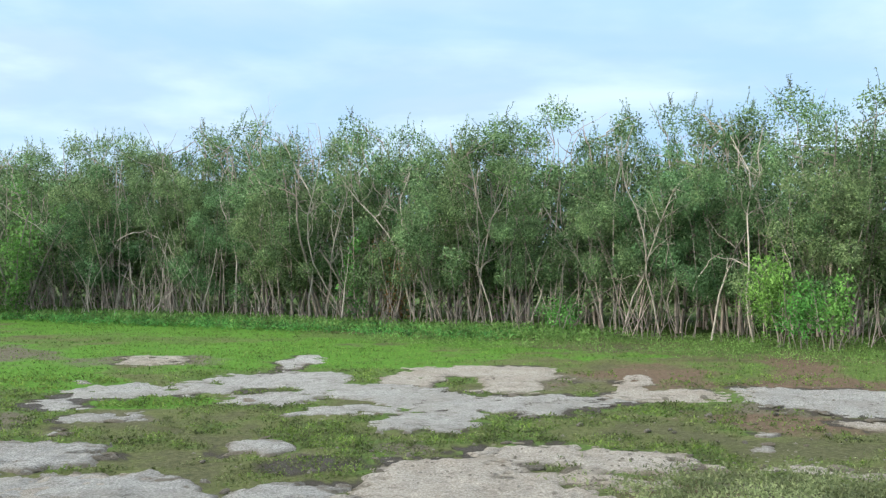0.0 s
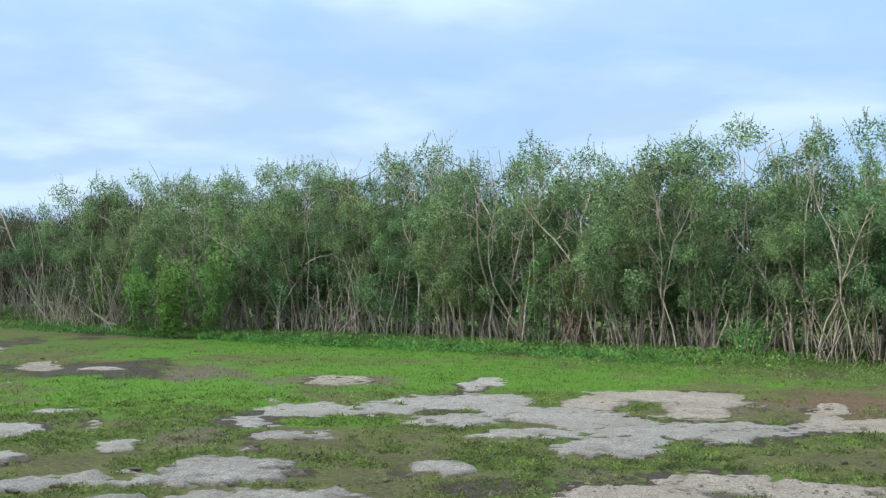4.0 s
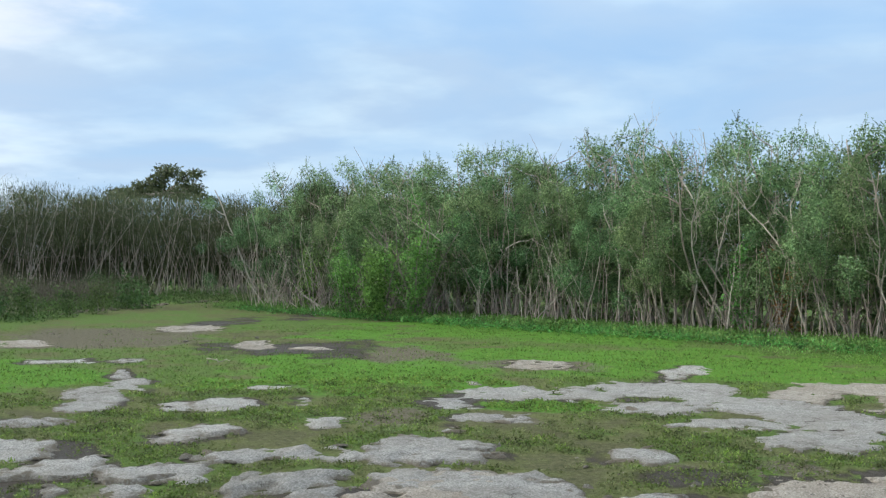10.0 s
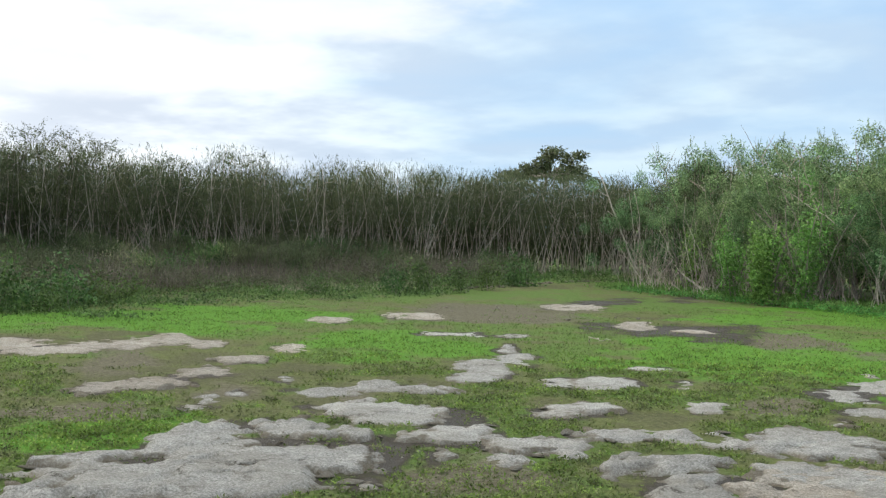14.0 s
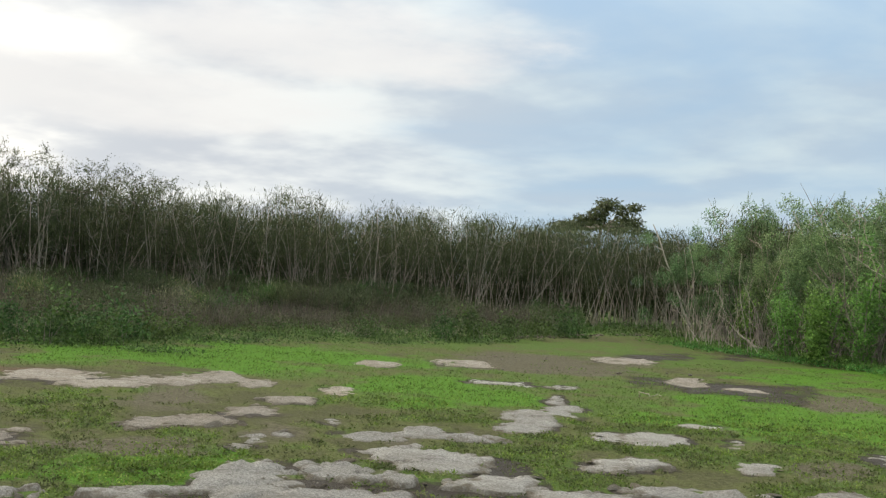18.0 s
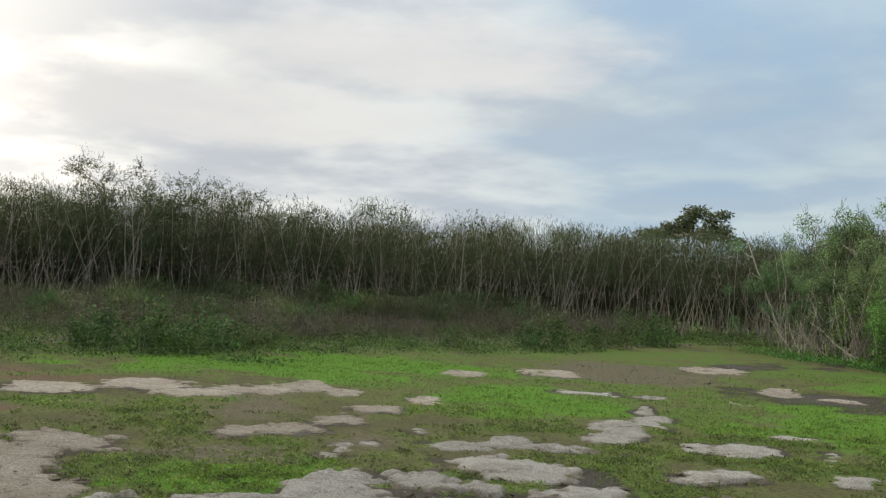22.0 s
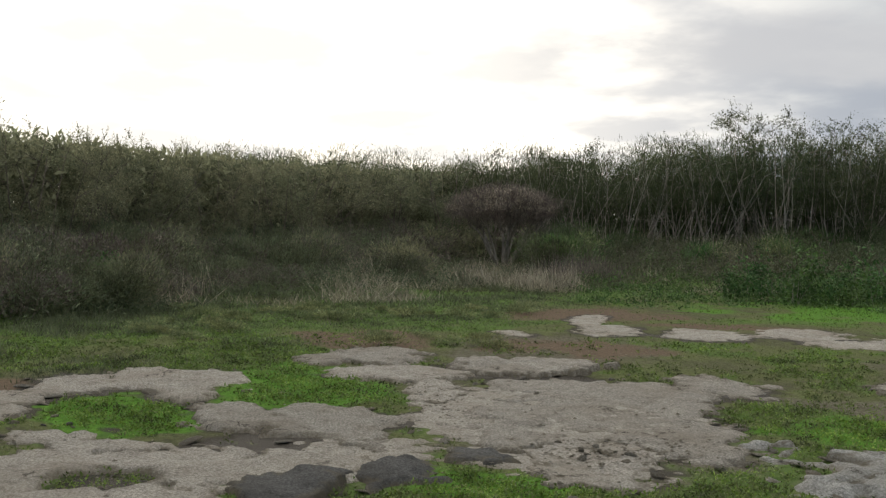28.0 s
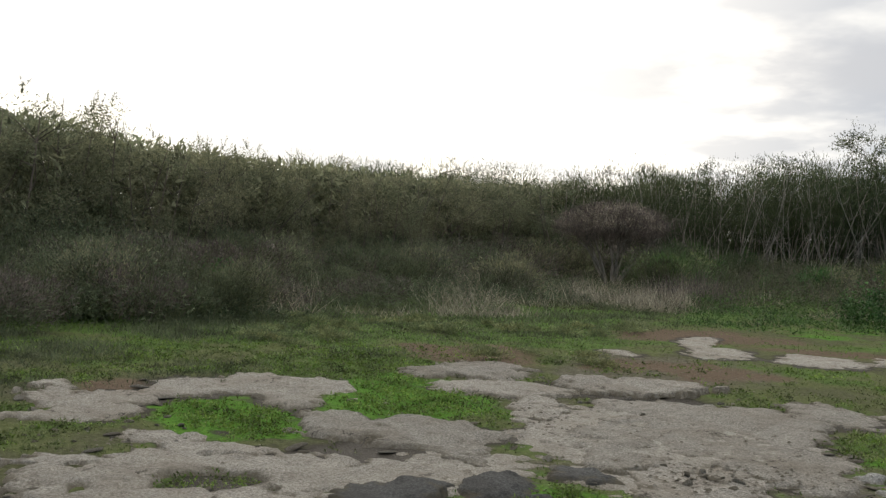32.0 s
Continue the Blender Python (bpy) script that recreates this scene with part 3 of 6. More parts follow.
def rock_slab(lobes, mat=ROCK, thick=0.02, cuts=()):
    """A worn slab of bedrock: rounded lobes run together, nearly flat, with a ragged rim that dips into the soil."""
    seed = next(SEEDS)
    thick *= 0.5 if math.hypot(lobes[0][0], lobes[0][1]) > 12.5 else 1.0      # the outer slabs barely show above the soil
    pad = 0.3
    x0 = min(l[0] - max(l[2], l[3]) for l in lobes) - pad
    x1 = max(l[0] + max(l[2], l[3]) for l in lobes) + pad
    y0 = min(l[1] - max(l[2], l[3]) for l in lobes) - pad
    y1 = max(l[1] + max(l[2], l[3]) for l in lobes) + pad
    step = max(0.028, math.sqrt((x1 - x0) * (y1 - y0) / 16000))
    gx, gy = np.meshgrid(np.arange(x0, x1, step), np.arange(y0, y1, step), indexing="ij")
    size = max(min(l[2], l[3]) for l in lobes)
    bend = min(0.12, size * 0.3)
    wx = gx + bend * smooth_noise(gx, gy, 1.6, seed + 8) + 0.4 * bend * smooth_noise(gx, gy, 5.0, seed + 12)
    wy = gy + bend * smooth_noise(gx, gy, 1.6, seed + 9) + 0.4 * bend * smooth_noise(gx, gy, 5.0, seed + 13)
    s = rim_distance(wx, wy, lobes) + rim_noise(gx, gy, seed, size) - 0.02
    if cuts:
        s = np.minimum(s, 0.05 * smooth_noise(gx, gy, 5.0, seed + 20) + 0.04 * smooth_noise(gx, gy, 12.0, seed + 21) - 0.02 - rim_distance(gx, gy, cuts))
    # small earth-filled hollows in the wider slabs
    hollow = smooth_noise(gx, gy, 1.7, seed + 10) + 0.5 * smooth_noise(gx, gy, 5.0, seed + 11) + 0.3 * smooth_noise(gx, gy, 11.0, seed + 16)
    s = np.minimum(s, 0.30 - np.clip(hollow - 0.9, 0, 1))
    grain = 0.006 * smooth_noise(gx, gy, 2.0, seed + 5) + 0.006 * smooth_noise(gx, gy, 7.0, seed + 6) + 0.007 * smooth_noise(gx, gy, 17.0, seed + 14)
    flake = np.clip(9 * (smooth_noise(gx, gy, 0.8, seed + 7) + 0.35 * smooth_noise(gx, gy, 3.5, seed + 17)), -1, 1)      # a layer broken away
    flank = np.clip(0.5 + 0.9 * smooth_noise(gx, gy, 1.2, seed + 15), 0, 1)      # sharp rim here, thin worn rim there
    worn = (1 - flank) ** 1.3
    run = 0.012 + 0.20 * worn
    up = np.clip(s / run, -1, 1)
    z = np.where(up > 0, np.clip(up, 0, 1) ** (0.25 + 0.9 * worn) * thick * 0.9, up * 0.05) + (grain + 0.22 * thick * flake) * np.clip(up, 0, 1) + 0.002
    z = z + 0.25 * thick * np.clip(s / max(size, 0.2), 0, 1) + ground_height(gx, gy)
    z = z - 0.6 * thick * np.exp(-(smooth_noise(gx + bend * smooth_noise(gx, gy, 4.0, seed + 18), gy, 0.5, seed + 30) / 0.022) ** 2) * (s > 0)      # joints
    z = z - worn * 0.014 * (0.6 + smooth_noise(gx, gy, 9.0, seed + 19)) * (1 - np.clip(up, 0, 1))
    keep = s > -0.8 * run
    np.maximum.at(RASTER, (np.clip(((gx + 20.0) / 0.08).astype(int), 0, 359), np.clip(((gy + 6.0) / 0.08).astype(int), 0, 339)), s)
    n, m = gx.shape
    i, j = np.meshgrid(np.arange(n - 1), np.arange(m - 1), indexing="ij")
    ok = keep[:-1, :-1] | keep[1:, :-1] | keep[1:, 1:] | keep[:-1, 1:]
    q = np.stack([i * m + j, (i + 1) * m + j, (i + 1) * m + j + 1, i * m + j + 1], -1)[ok]
    used = np.unique(q)
    remap = np.zeros(n * m, int)
    remap[used] = np.arange(len(used))
    cx, cy = float(np.mean([l[0] for l in lobes])), float(np.mean([l[1] for l in lobes]))
    v = np.stack([gx.ravel() - cx, gy.ravel() - cy, z.ravel()], 1)[used]
    me = mesh_of("rock_slab", v, remap[q], mats=[mat], smooth=True)
    me.attributes.new("inside", "FLOAT", "POINT").data.foreach_set("value", s.ravel()[used].astype(np.float32))
    ob = new("rock_slab", me)
    ob.location = (cx, cy, 0)
    return tagged(ob, SLAB_LABEL[mat.name], "rock", "slabs of the rock pavement")


rock_slab([(-4.26, 11.77, 0.22, 0.55, 20), (-3.93, 12.9, 0.67, 0.64, 17), (-2.96, 13.11, 0.46, 0.65, 13), (-2.01, 13.71, 0.98, 1.05, 8), (-1.97, 12.3, 0.52, 0.47, 9), (-0.83, 12.72, 0.67, 0.8, 4), (-0.31, 12.02, 0.6, 0.85, 1), (-0.92, 11.35, 0.66, 0.48, 5), (-0.13, 10.6, 0.5, 0.66, 1), (-4.55, 13.58, 0.09, 0.36, 19), (0.22, 11.83, 0.5, 0.73, -1), (1.09, 11.78, 0.62, 0.84, -5), (1.93, 12.18, 0.29, 0.44, -9)], ROCK, 0.022, cuts=[(-2.12, 12.85, 0.34, 0.23, 9), (1.48, 11.22, 0.15, 0.28, -8)])
rock_slab([(-0.38, 14.16, 0.5, 0.93, 2), (0.52, 14.91, 1.18, 0.69, -2), (0.99, 13.83, 0.58, 1.27, -4)], ROCK_TAN, 0.024, cuts=[(0.18, 13.36, 0.28, 0.39, -1), (1.43, 13.48, 0.18, 0.51, -6)])
rock_slab([(2.4, 13.48, 0.27, 1.02, -10), (2.79, 12.44, 0.74, 0.54, -13), (3.76, 12.72, 0.38, 0.26, -16)], ROCK_TAN, 0.02)
rock_slab([(4.15, 12.68, 0.67, 0.52, -18), (4.15, 11.86, 0.79, 0.64, -19), (4.87, 12.23, 0.83, 0.79, -22), (4.54, 11.11, 0.51, 0.41, -22)], ROCK, 0.025)
rock_slab([(4.24, 10.26, 0.53, 0.28, -22)], ROCK_TAN, 0.02)
rock_slab([(2.95, 9.76, 0.12, 0.15, -17)], ROCK, 0.015)
rock_slab([(2.74, 9.16, 0.11, 0.15, -17)], ROCK, 0.015)
rock_slab([(-3.59, 10.81, 0.28, 0.38, 18), (-3.25, 10.89, 0.28, 0.38, 17)], ROCK, 0.02)
rock_slab([(-3.63, 9.94, 0.14, 0.29, 20)], ROCK, 0.015)
rock_slab([(-3.45, 8.76, 0.42, 0.53, 22), (-3.13, 8.89, 0.37, 0.44, 19)], ROCK, 0.03)
rock_slab([(-1.54, 9.14, 0.32, 0.28, 10), (-1.44, 8.87, 0.17, 0.26, 9)], ROCK, 0.02)
rock_slab([(-4.38, 16.34, 0.53, 0.77, 15)], ROCK_TAN, 0.012)
rock_slab([(-0.06, 7.98, 0.55, 0.66, 0), (0.44, 8.64, 0.36, 0.75, -3), (1.1, 8.67, 0.81, 0.58, -7), (1.11, 8.26, 0.61, 0.74, -8), (1.54, 8.31, 0.6, 0.33, -10), (1.98, 8.33, 0.25, 0.24, -13), (0.25, 7.06, 0.93, 0.84, -2)], ROCK_TAN, 0.022, cuts=[(0.85, 8.22, 0.13, 0.17, -6), (1.45, 7.98, 0.21, 0.08, -10)])
rock_slab([(-2.77, 7.47, 0.59, 0.46, 20), (-2.12, 7.41, 0.49, 0.55, 16)], ROCK, 0.03)
rock_slab([(-1.01, 7.25, 0.46, 0.52, 8)], ROCK, 0.03)
rock_slab([(2.72, 8.31, 0.34, 0.18, -18), (3.17, 8.02, 0.29, 0.17, -22)], ROCK_TAN, 0.018)
rock_slab([(-2.22, 15.72, 0.23, 0.53, 8), (-2.04, 16.54, 0.24, 0.67, 7)], ROCK, 0.012)
rock_slab([(-7.05, 10.4, 0.25, 0.54, 34), (-6.7, 10.7, 0.33, 0.74, 32), (-6.39, 10.88, 0.17, 0.42, 30)], ROCK, 0.025)
rock_slab([(-5.88, 8.63, 0.29, 0.37, 34), (-5.71, 9.06, 0.31, 0.36, 32)], ROCK, 0.03)
rock_slab([(-5.9, 11.28, 0.11, 0.4, 28)], ROCK, 0.015)
rock_slab([(-4.89, 9.91, 0.27, 0.43, 26)], ROCK, 0.022)
rock_slab([(-4.78, 7.2, 0.37, 0.42, 34), (-4.78, 7.94, 0.32, 0.37, 31), (-4.35, 8.12, 0.34, 0.38, 28), (-3.86, 8.31, 0.29, 0.36, 25), (-3.39, 8.69, 0.56, 0.52, 21), (-3.1, 8.5, 0.38, 0.33, 20)], ROCK, 0.03, cuts=[(-3.85, 7.86, 0.28, 0.12, 26)])
rock_slab([(-4.06, 6.88, 0.21, 0.49, 31), (-3.74, 7.16, 0.38, 0.38, 28), (-3.42, 6.77, 0.3, 0.41, 27), (-3.15, 6.27, 0.44, 0.53, 27)], ROCK, 0.035, cuts=[(-3.79, 6.57, 0.08, 0.14, 30)])
rock_slab([(-2.77, 7.22, 0.51, 0.68, 21), (-2.24, 7.4, 0.31, 0.51, 17)], ROCK_TAN, 0.03)
rock_slab([(-6.94, 12.41, 0.34, 0.31, 29)], ROCK, 0.012)
rock_slab([(-10.57, 18.2, 0.39, 1.23, 30)], ROCK_TAN, 0.012)
rock_slab([(-14.33, 21.64, 0.72, 1.15, 34)], ROCK_TAN, 0.01)
rock_slab([(-9.2, 17.92, 0.37, 0.37, 27)], ROCK_TAN, 0.01)
rock_slab([(-6.9, 6.21, 0.32, 0.52, 48), (-6.45, 6.29, 0.21, 0.31, 46), (-6.45, 5.0, 0.37, 0.47, 52), (-6.15, 5.24, 0.47, 0.73, 50), (-5.84, 5.36, 0.35, 0.42, 47), (-5.83, 5.75, 0.15, 0.24, 45), (-6.31, 4.27, 0.48, 0.44, 56), (-5.78, 4.68, 0.63, 0.58, 51), (-7.04, 4.6, 0.33, 0.14, 57)], ROCK, 0.045, cuts=[(-6.72, 5.65, 0.24, 0.12, 50), (-6.3, 5.79, 0.38, 0.17, 47), (-6.79, 4.53, 0.19, 0.12, 56)])
rock_slab([(-5.47, 5.74, 0.08, 0.33, 44)], ROCK, 0.03)
rock_slab([(-5.13, 5.2, 0.1, 0.18, 45)], ROCK, 0.02)
rock_slab([(-7.31, 7.28, 0.41, 0.36, 45), (-7.41, 7.57, 0.2, 0.43, 44), (-6.76, 7.36, 0.37, 0.46, 43)], ROCK, 0.035)
rock_slab([(-5.99, 6.69, 0.17, 0.35, 42), (-5.85, 6.96, 0.31, 0.43, 40), (-5.77, 7.33, 0.18, 0.36, 38), (-5.16, 6.96, 0.23, 0.33, 37)], ROCK, 0.035)
rock_slab([(-5.23, 6.2, 0.13, 0.17, 40)], ROCK, 0.022)
rock_slab([(-4.82, 6.43, 0.21, 0.3, 37)], ROCK, 0.025)
rock_slab([(-8.27, 7.87, 0.36, 0.34, 46), (-8.24, 8.55, 0.34, 0.48, 44), (-7.54, 8.65, 0.36, 0.28, 41)], ROCK, 0.022)
rock_slab([(-8.02, 10.11, 0.34, 0.72, 38), (-8.62, 10.96, 0.31, 0.87, 38), (-8.77, 11.9, 0.3, 0.68, 36), (-9.64, 12.8, 0.11, 0.72, 37)], ROCK, 0.022)
rock_slab([(-11.76, 10.47, 0.25, 0.64, 48)], ROCK_TAN, 0.018)
rock_slab([(-13.76, 8.68, 0.51, 0.42, 58), (-13.87, 9.62, 0.4, 0.58, 55), (-14.3, 10.27, 0.37, 0.91, 54), (-13.11, 9.93, 0.29, 0.64, 53)], ROCK_TAN, 0.02)
rock_slab([(-10.13, 6.48, 0.41, 0.44, 57), (-10.07, 7.02, 0.32, 0.48, 55), (-10.48, 7.91, 0.35, 0.51, 53), (-11.08, 8.98, 0.38, 0.46, 51)], ROCK_TAN, 0.02)
rock_slab([(-8.52, 6.35, 0.13, 0.3, 53), (-8.79, 6.74, 0.12, 0.33, 53)], ROCK, 0.015)
rock_slab([(-9.32, 8.11, 0.14, 0.3, 49)], ROCK, 0.012)
rock_slab([(-8.89, 7.11, 0.16, 0.15, 51)], ROCK, 0.01)
rock_slab([(-11.67, 14.04, 0.54, 0.41, 40)], ROCK, 0.01)
rock_slab([(-10.81, 14.6, 0.26, 0.31, 37)], ROCK, 0.01)
rock_slab([(-15.32, 14.57, 0.45, 0.68, 46)], ROCK_TAN, 0.01)
rock_slab([(-14.9, 16.71, 0.71, 0.85, 42)], ROCK_TAN, 0.01)
rock_slab([(-15.0, 6.19, 0.73, 0.73, 68), (-15.07, 7.63, 0.76, 0.87, 63), (-13.9, 7.9, 0.59, 0.58, 60), (-13.92, 9.0, 0.57, 0.49, 57)], ROCK_TAN, 0.018)
rock_slab([(-10.12, 6.8, 0.51, 0.4, 56)], ROCK_TAN, 0.012)
rock_slab([(-8.57, 1.93, 0.42, 1.01, 77), (-9.42, 3.06, 0.91, 1.46, 72), (-10.24, 2.48, 0.44, 0.74, 76), (-10.53, 4.42, 0.51, 0.64, 67), (-10.3, 4.7, 0.27, 0.39, 65), (-8.12, 3.12, 0.57, 0.81, 69), (-7.71, 3.13, 0.35, 0.69, 68)], ROCK_TAN, 0.028, cuts=[(-8.96, 4.07, 0.21, 0.33, 66)])
rock_slab([(-11.73, 2.47, 0.48, 0.49, 78), (-11.66, 3.08, 0.51, 0.56, 75)], ROCK_TAN, 0.06)
rock_slab([(-11.27, 1.23, 0.67, 0.51, 84), (-10.14, 1.44, 0.3, 0.64, 82)], ROCK_TAN, 0.03)
rock_slab([(-12.39, 0.41, 0.31, 0.46, 88), (-12.71, 1.1, 0.6, 0.72, 85)], ROCK_TAN, 0.045)
rock_slab([(-10.63, -1.96, 0.48, 0.7, 100), (-10.89, -1.32, 0.4, 0.71, 97), (-10.9, -0.74, 0.42, 0.64, 94), (-10.23, -0.84, 0.3, 0.49, 95), (-10.2, -3.21, 0.25, 0.59, 107), (-9.74, -2.69, 0.55, 0.4, 105), (-9.15, -2.58, 0.55, 0.4, 106)], ROCK_TAN, 0.035, cuts=[(-10.79, -2.71, 0.31, 0.55, 104), (-9.96, -1.51, 0.42, 0.18, 99)])
rock_slab([(-8.89, -0.38, 0.37, 0.65, 92), (-8.67, 0.32, 0.5, 0.82, 88), (-8.28, 0.7, 0.26, 0.59, 85)], ROCK_TAN, 0.035, cuts=[(-8.07, -0.4, 0.23, 0.16, 93), (-7.84, 0.08, 0.29, 0.3, 89)])
rock_slab([(-8.3, -1.74, 0.35, 0.39, 102), (-7.49, -1.29, 0.86, 0.52, 100), (-7.13, -1.75, 0.7, 0.56, 104), (-7.27, -0.73, 0.6, 0.49, 96), (-7.09, -0.03, 0.71, 0.41, 90), (-6.16, -1.16, 0.96, 0.68, 101)], ROCK_TAN, 0.035, cuts=[(-6.88, -1.09, 0.28, 0.21, 99)])
rock_slab([(-6.59, 0.01, 0.35, 0.42, 90)], ROCK_DARK, 0.06)
rock_slab([(-7.02, 0.75, 0.38, 0.47, 84)], ROCK_DARK, 0.06)
rock_slab([(-7.37, 1.4, 0.3, 0.28, 79)], ROCK_DARK, 0.06)
rock_slab([(-7.39, 2.22, 0.55, 0.45, 73), (-6.71, 2.04, 0.37, 0.34, 73)], ROCK_TAN, 0.02, cuts=[(-7.48, 2.16, 0.14, 0.19, 74), (-7.24, 2.78, 0.14, 0.27, 69)])
rock_slab([(-7.39, 3.59, 0.18, 0.39, 64), (-6.6, 3.6, 0.32, 0.6, 61), (-7.06, 4.25, 0.37, 0.25, 59), (-6.34, 4.43, 0.63, 0.83, 55), (-7.08, 5.42, 0.47, 0.71, 53)], ROCK, 0.04, cuts=[(-6.78, 4.55, 0.2, 0.14, 56), (-6.92, 3.55, 0.16, 0.13, 63)])
rock_slab([(-17.23, 5.06, 0.34, 0.98, 74), (-15.68, 4.88, 0.48, 0.9, 73)], ROCK_TAN, 0.02)
rock_slab([(-15.15, 3.35, 0.25, 0.37, 78)], ROCK_TAN, 0.015)
rock_slab([(-9.16, 1.75, 0.69, 1.43, 79), (-7.52, 0.52, 0.67, 0.66, 86), (-7.32, 1.98, 0.8, 0.7, 75), (-9.14, 2.83, 0.78, 1.37, 73), (-8.81, 0.37, 0.37, 0.54, 88)], ROCK_TAN, 0.012)

make_ground()


# ---------------------------------------------------------------- plants


def leaf_tris(base, tip, width, rng):
    """Narrow three-cornered leaves."""
    base, tip = np.asarray(base, float), np.asarray(tip, float)
    d = tip - base
    side = np.cross(d, rng.normal(size=d.shape))
    side /= np.linalg.norm(side, axis=1)[:, None] + 1e-9
    w = np.broadcast_to(np.asarray(width, float).reshape(-1, 1), (len(base), 1)) * 0.5
    m = base + d * 0.35
    v = np.stack([base - side * w * 0.5 + (m - base) * 0.5, m + side * w, tip], 1).reshape(-1, 3)
    return v, np.arange(len(base) * 3).reshape(-1, 3)


def unit(d):
    return d / (np.linalg.norm(d, axis=1)[:, None] + 1e-9)


def sprays(rng, tips, leaves, leaf, clump, droop=0.2, per=26):
    """Leaves in flat sprays, each spray spread about a point near a twig's tip."""
    n = max(1, leaves // per)
    chance = np.clip(tips[:, 2], 0.1, None) ** 0.8
    c = tips[rng.choice(len(tips), n, p=chance / chance.sum())] + rng.normal(size=(n, 3)) * clump * 0.8
    axis = unit(rng.normal(size=(n, 3)) * [1, 1, 0.5])
    other = unit(np.cross(axis, rng.normal(size=(n, 3)) * 0.5 + [0, 0, 1]))
    k = np.repeat(np.arange(n), per)
    u, v = rng.normal(size=(2, n * per, 1)) * clump * 0.55
    base = c[k] + axis[k] * u + other[k] * v + rng.normal(size=(n * per, 3)) * clump * 0.16
    way = unit(axis[k] * np.sign(u) * 0.8 + other[k] * rng.normal(size=(n * per, 1)) * 0.7 + rng.normal(size=(n * per, 3)) * 0.45 - [0, 0, droop])
    ln = leaf * rng.uniform(0.55, 1.4, n * per)[:, None]
    return base, base + way * ln, ln[:, 0]


def leaf_cloud(rng, centres, radii, leaves, leaf, flat=0.85):
    """Leaves on rounded tufts, each leaf lying roughly along its tuft's surface."""
    n = len(centres)
    share = radii ** 2 / np.sum(radii ** 2)
    k = rng.choice(n, leaves, p=share)
    out = unit(rng.normal(size=(leaves, 3)))
    lump = 1 + 0.35 * np.sin(out[:, :1] * 7 + k[:, None]) * np.cos(out[:, 2:] * 6 + k[:, None] * 2)
    depth = rng.uniform(0.25, 1.0, (leaves, 1)) ** 0.45
    base = centres[k] + out * radii[k][:, None] * depth * lump * [1, 1, flat]
    normal = unit(out + rng.normal(size=(leaves, 3)) * 0.55)
    way = unit(np.cross(normal, rng.normal(size=(leaves, 3))) + out * 0.35 - [0, 0, 0.15])
    ln = leaf * rng.uniform(0.55, 1.4, leaves)
    return base, base + way * ln[:, None], ln, normal


def facing_tris(base, tip, width, normal):
    """Three-cornered leaves whose faces look along normal."""
    d = tip - base
    side = unit(np.cross(d, normal)) * (width * 0.5)[:, None]
    m = base + d * 0.38
    return np.stack([base - side * 0.4, m + side, tip], 1).reshape(-1, 3), np.arange(len(base) * 3).reshape(-1, 3)


def limb_set(rng, p, r, count, low, reach, s, rise=0.8):
    """Side branches on the line p, added to the soup s; returns their outer points."""
    out = []
    for _ in range(count):
        k = rng.randint(max(1, int(low * (len(p) - 1))), len(p))
        a = rng.uniform(0, 2 * np.pi)
        b = wander(rng, p[k], (math.cos(a), math.sin(a), rng.uniform(0.3, 1.2) * rise), reach * rng.uniform(0.5, 1.2), 3, 0.2)
        s.add(*tube(b, np.linspace(r * 0.42, r * 0.12, len(b)), 3))
        out += [b[-1], b[-2], b[-1]]
    return out


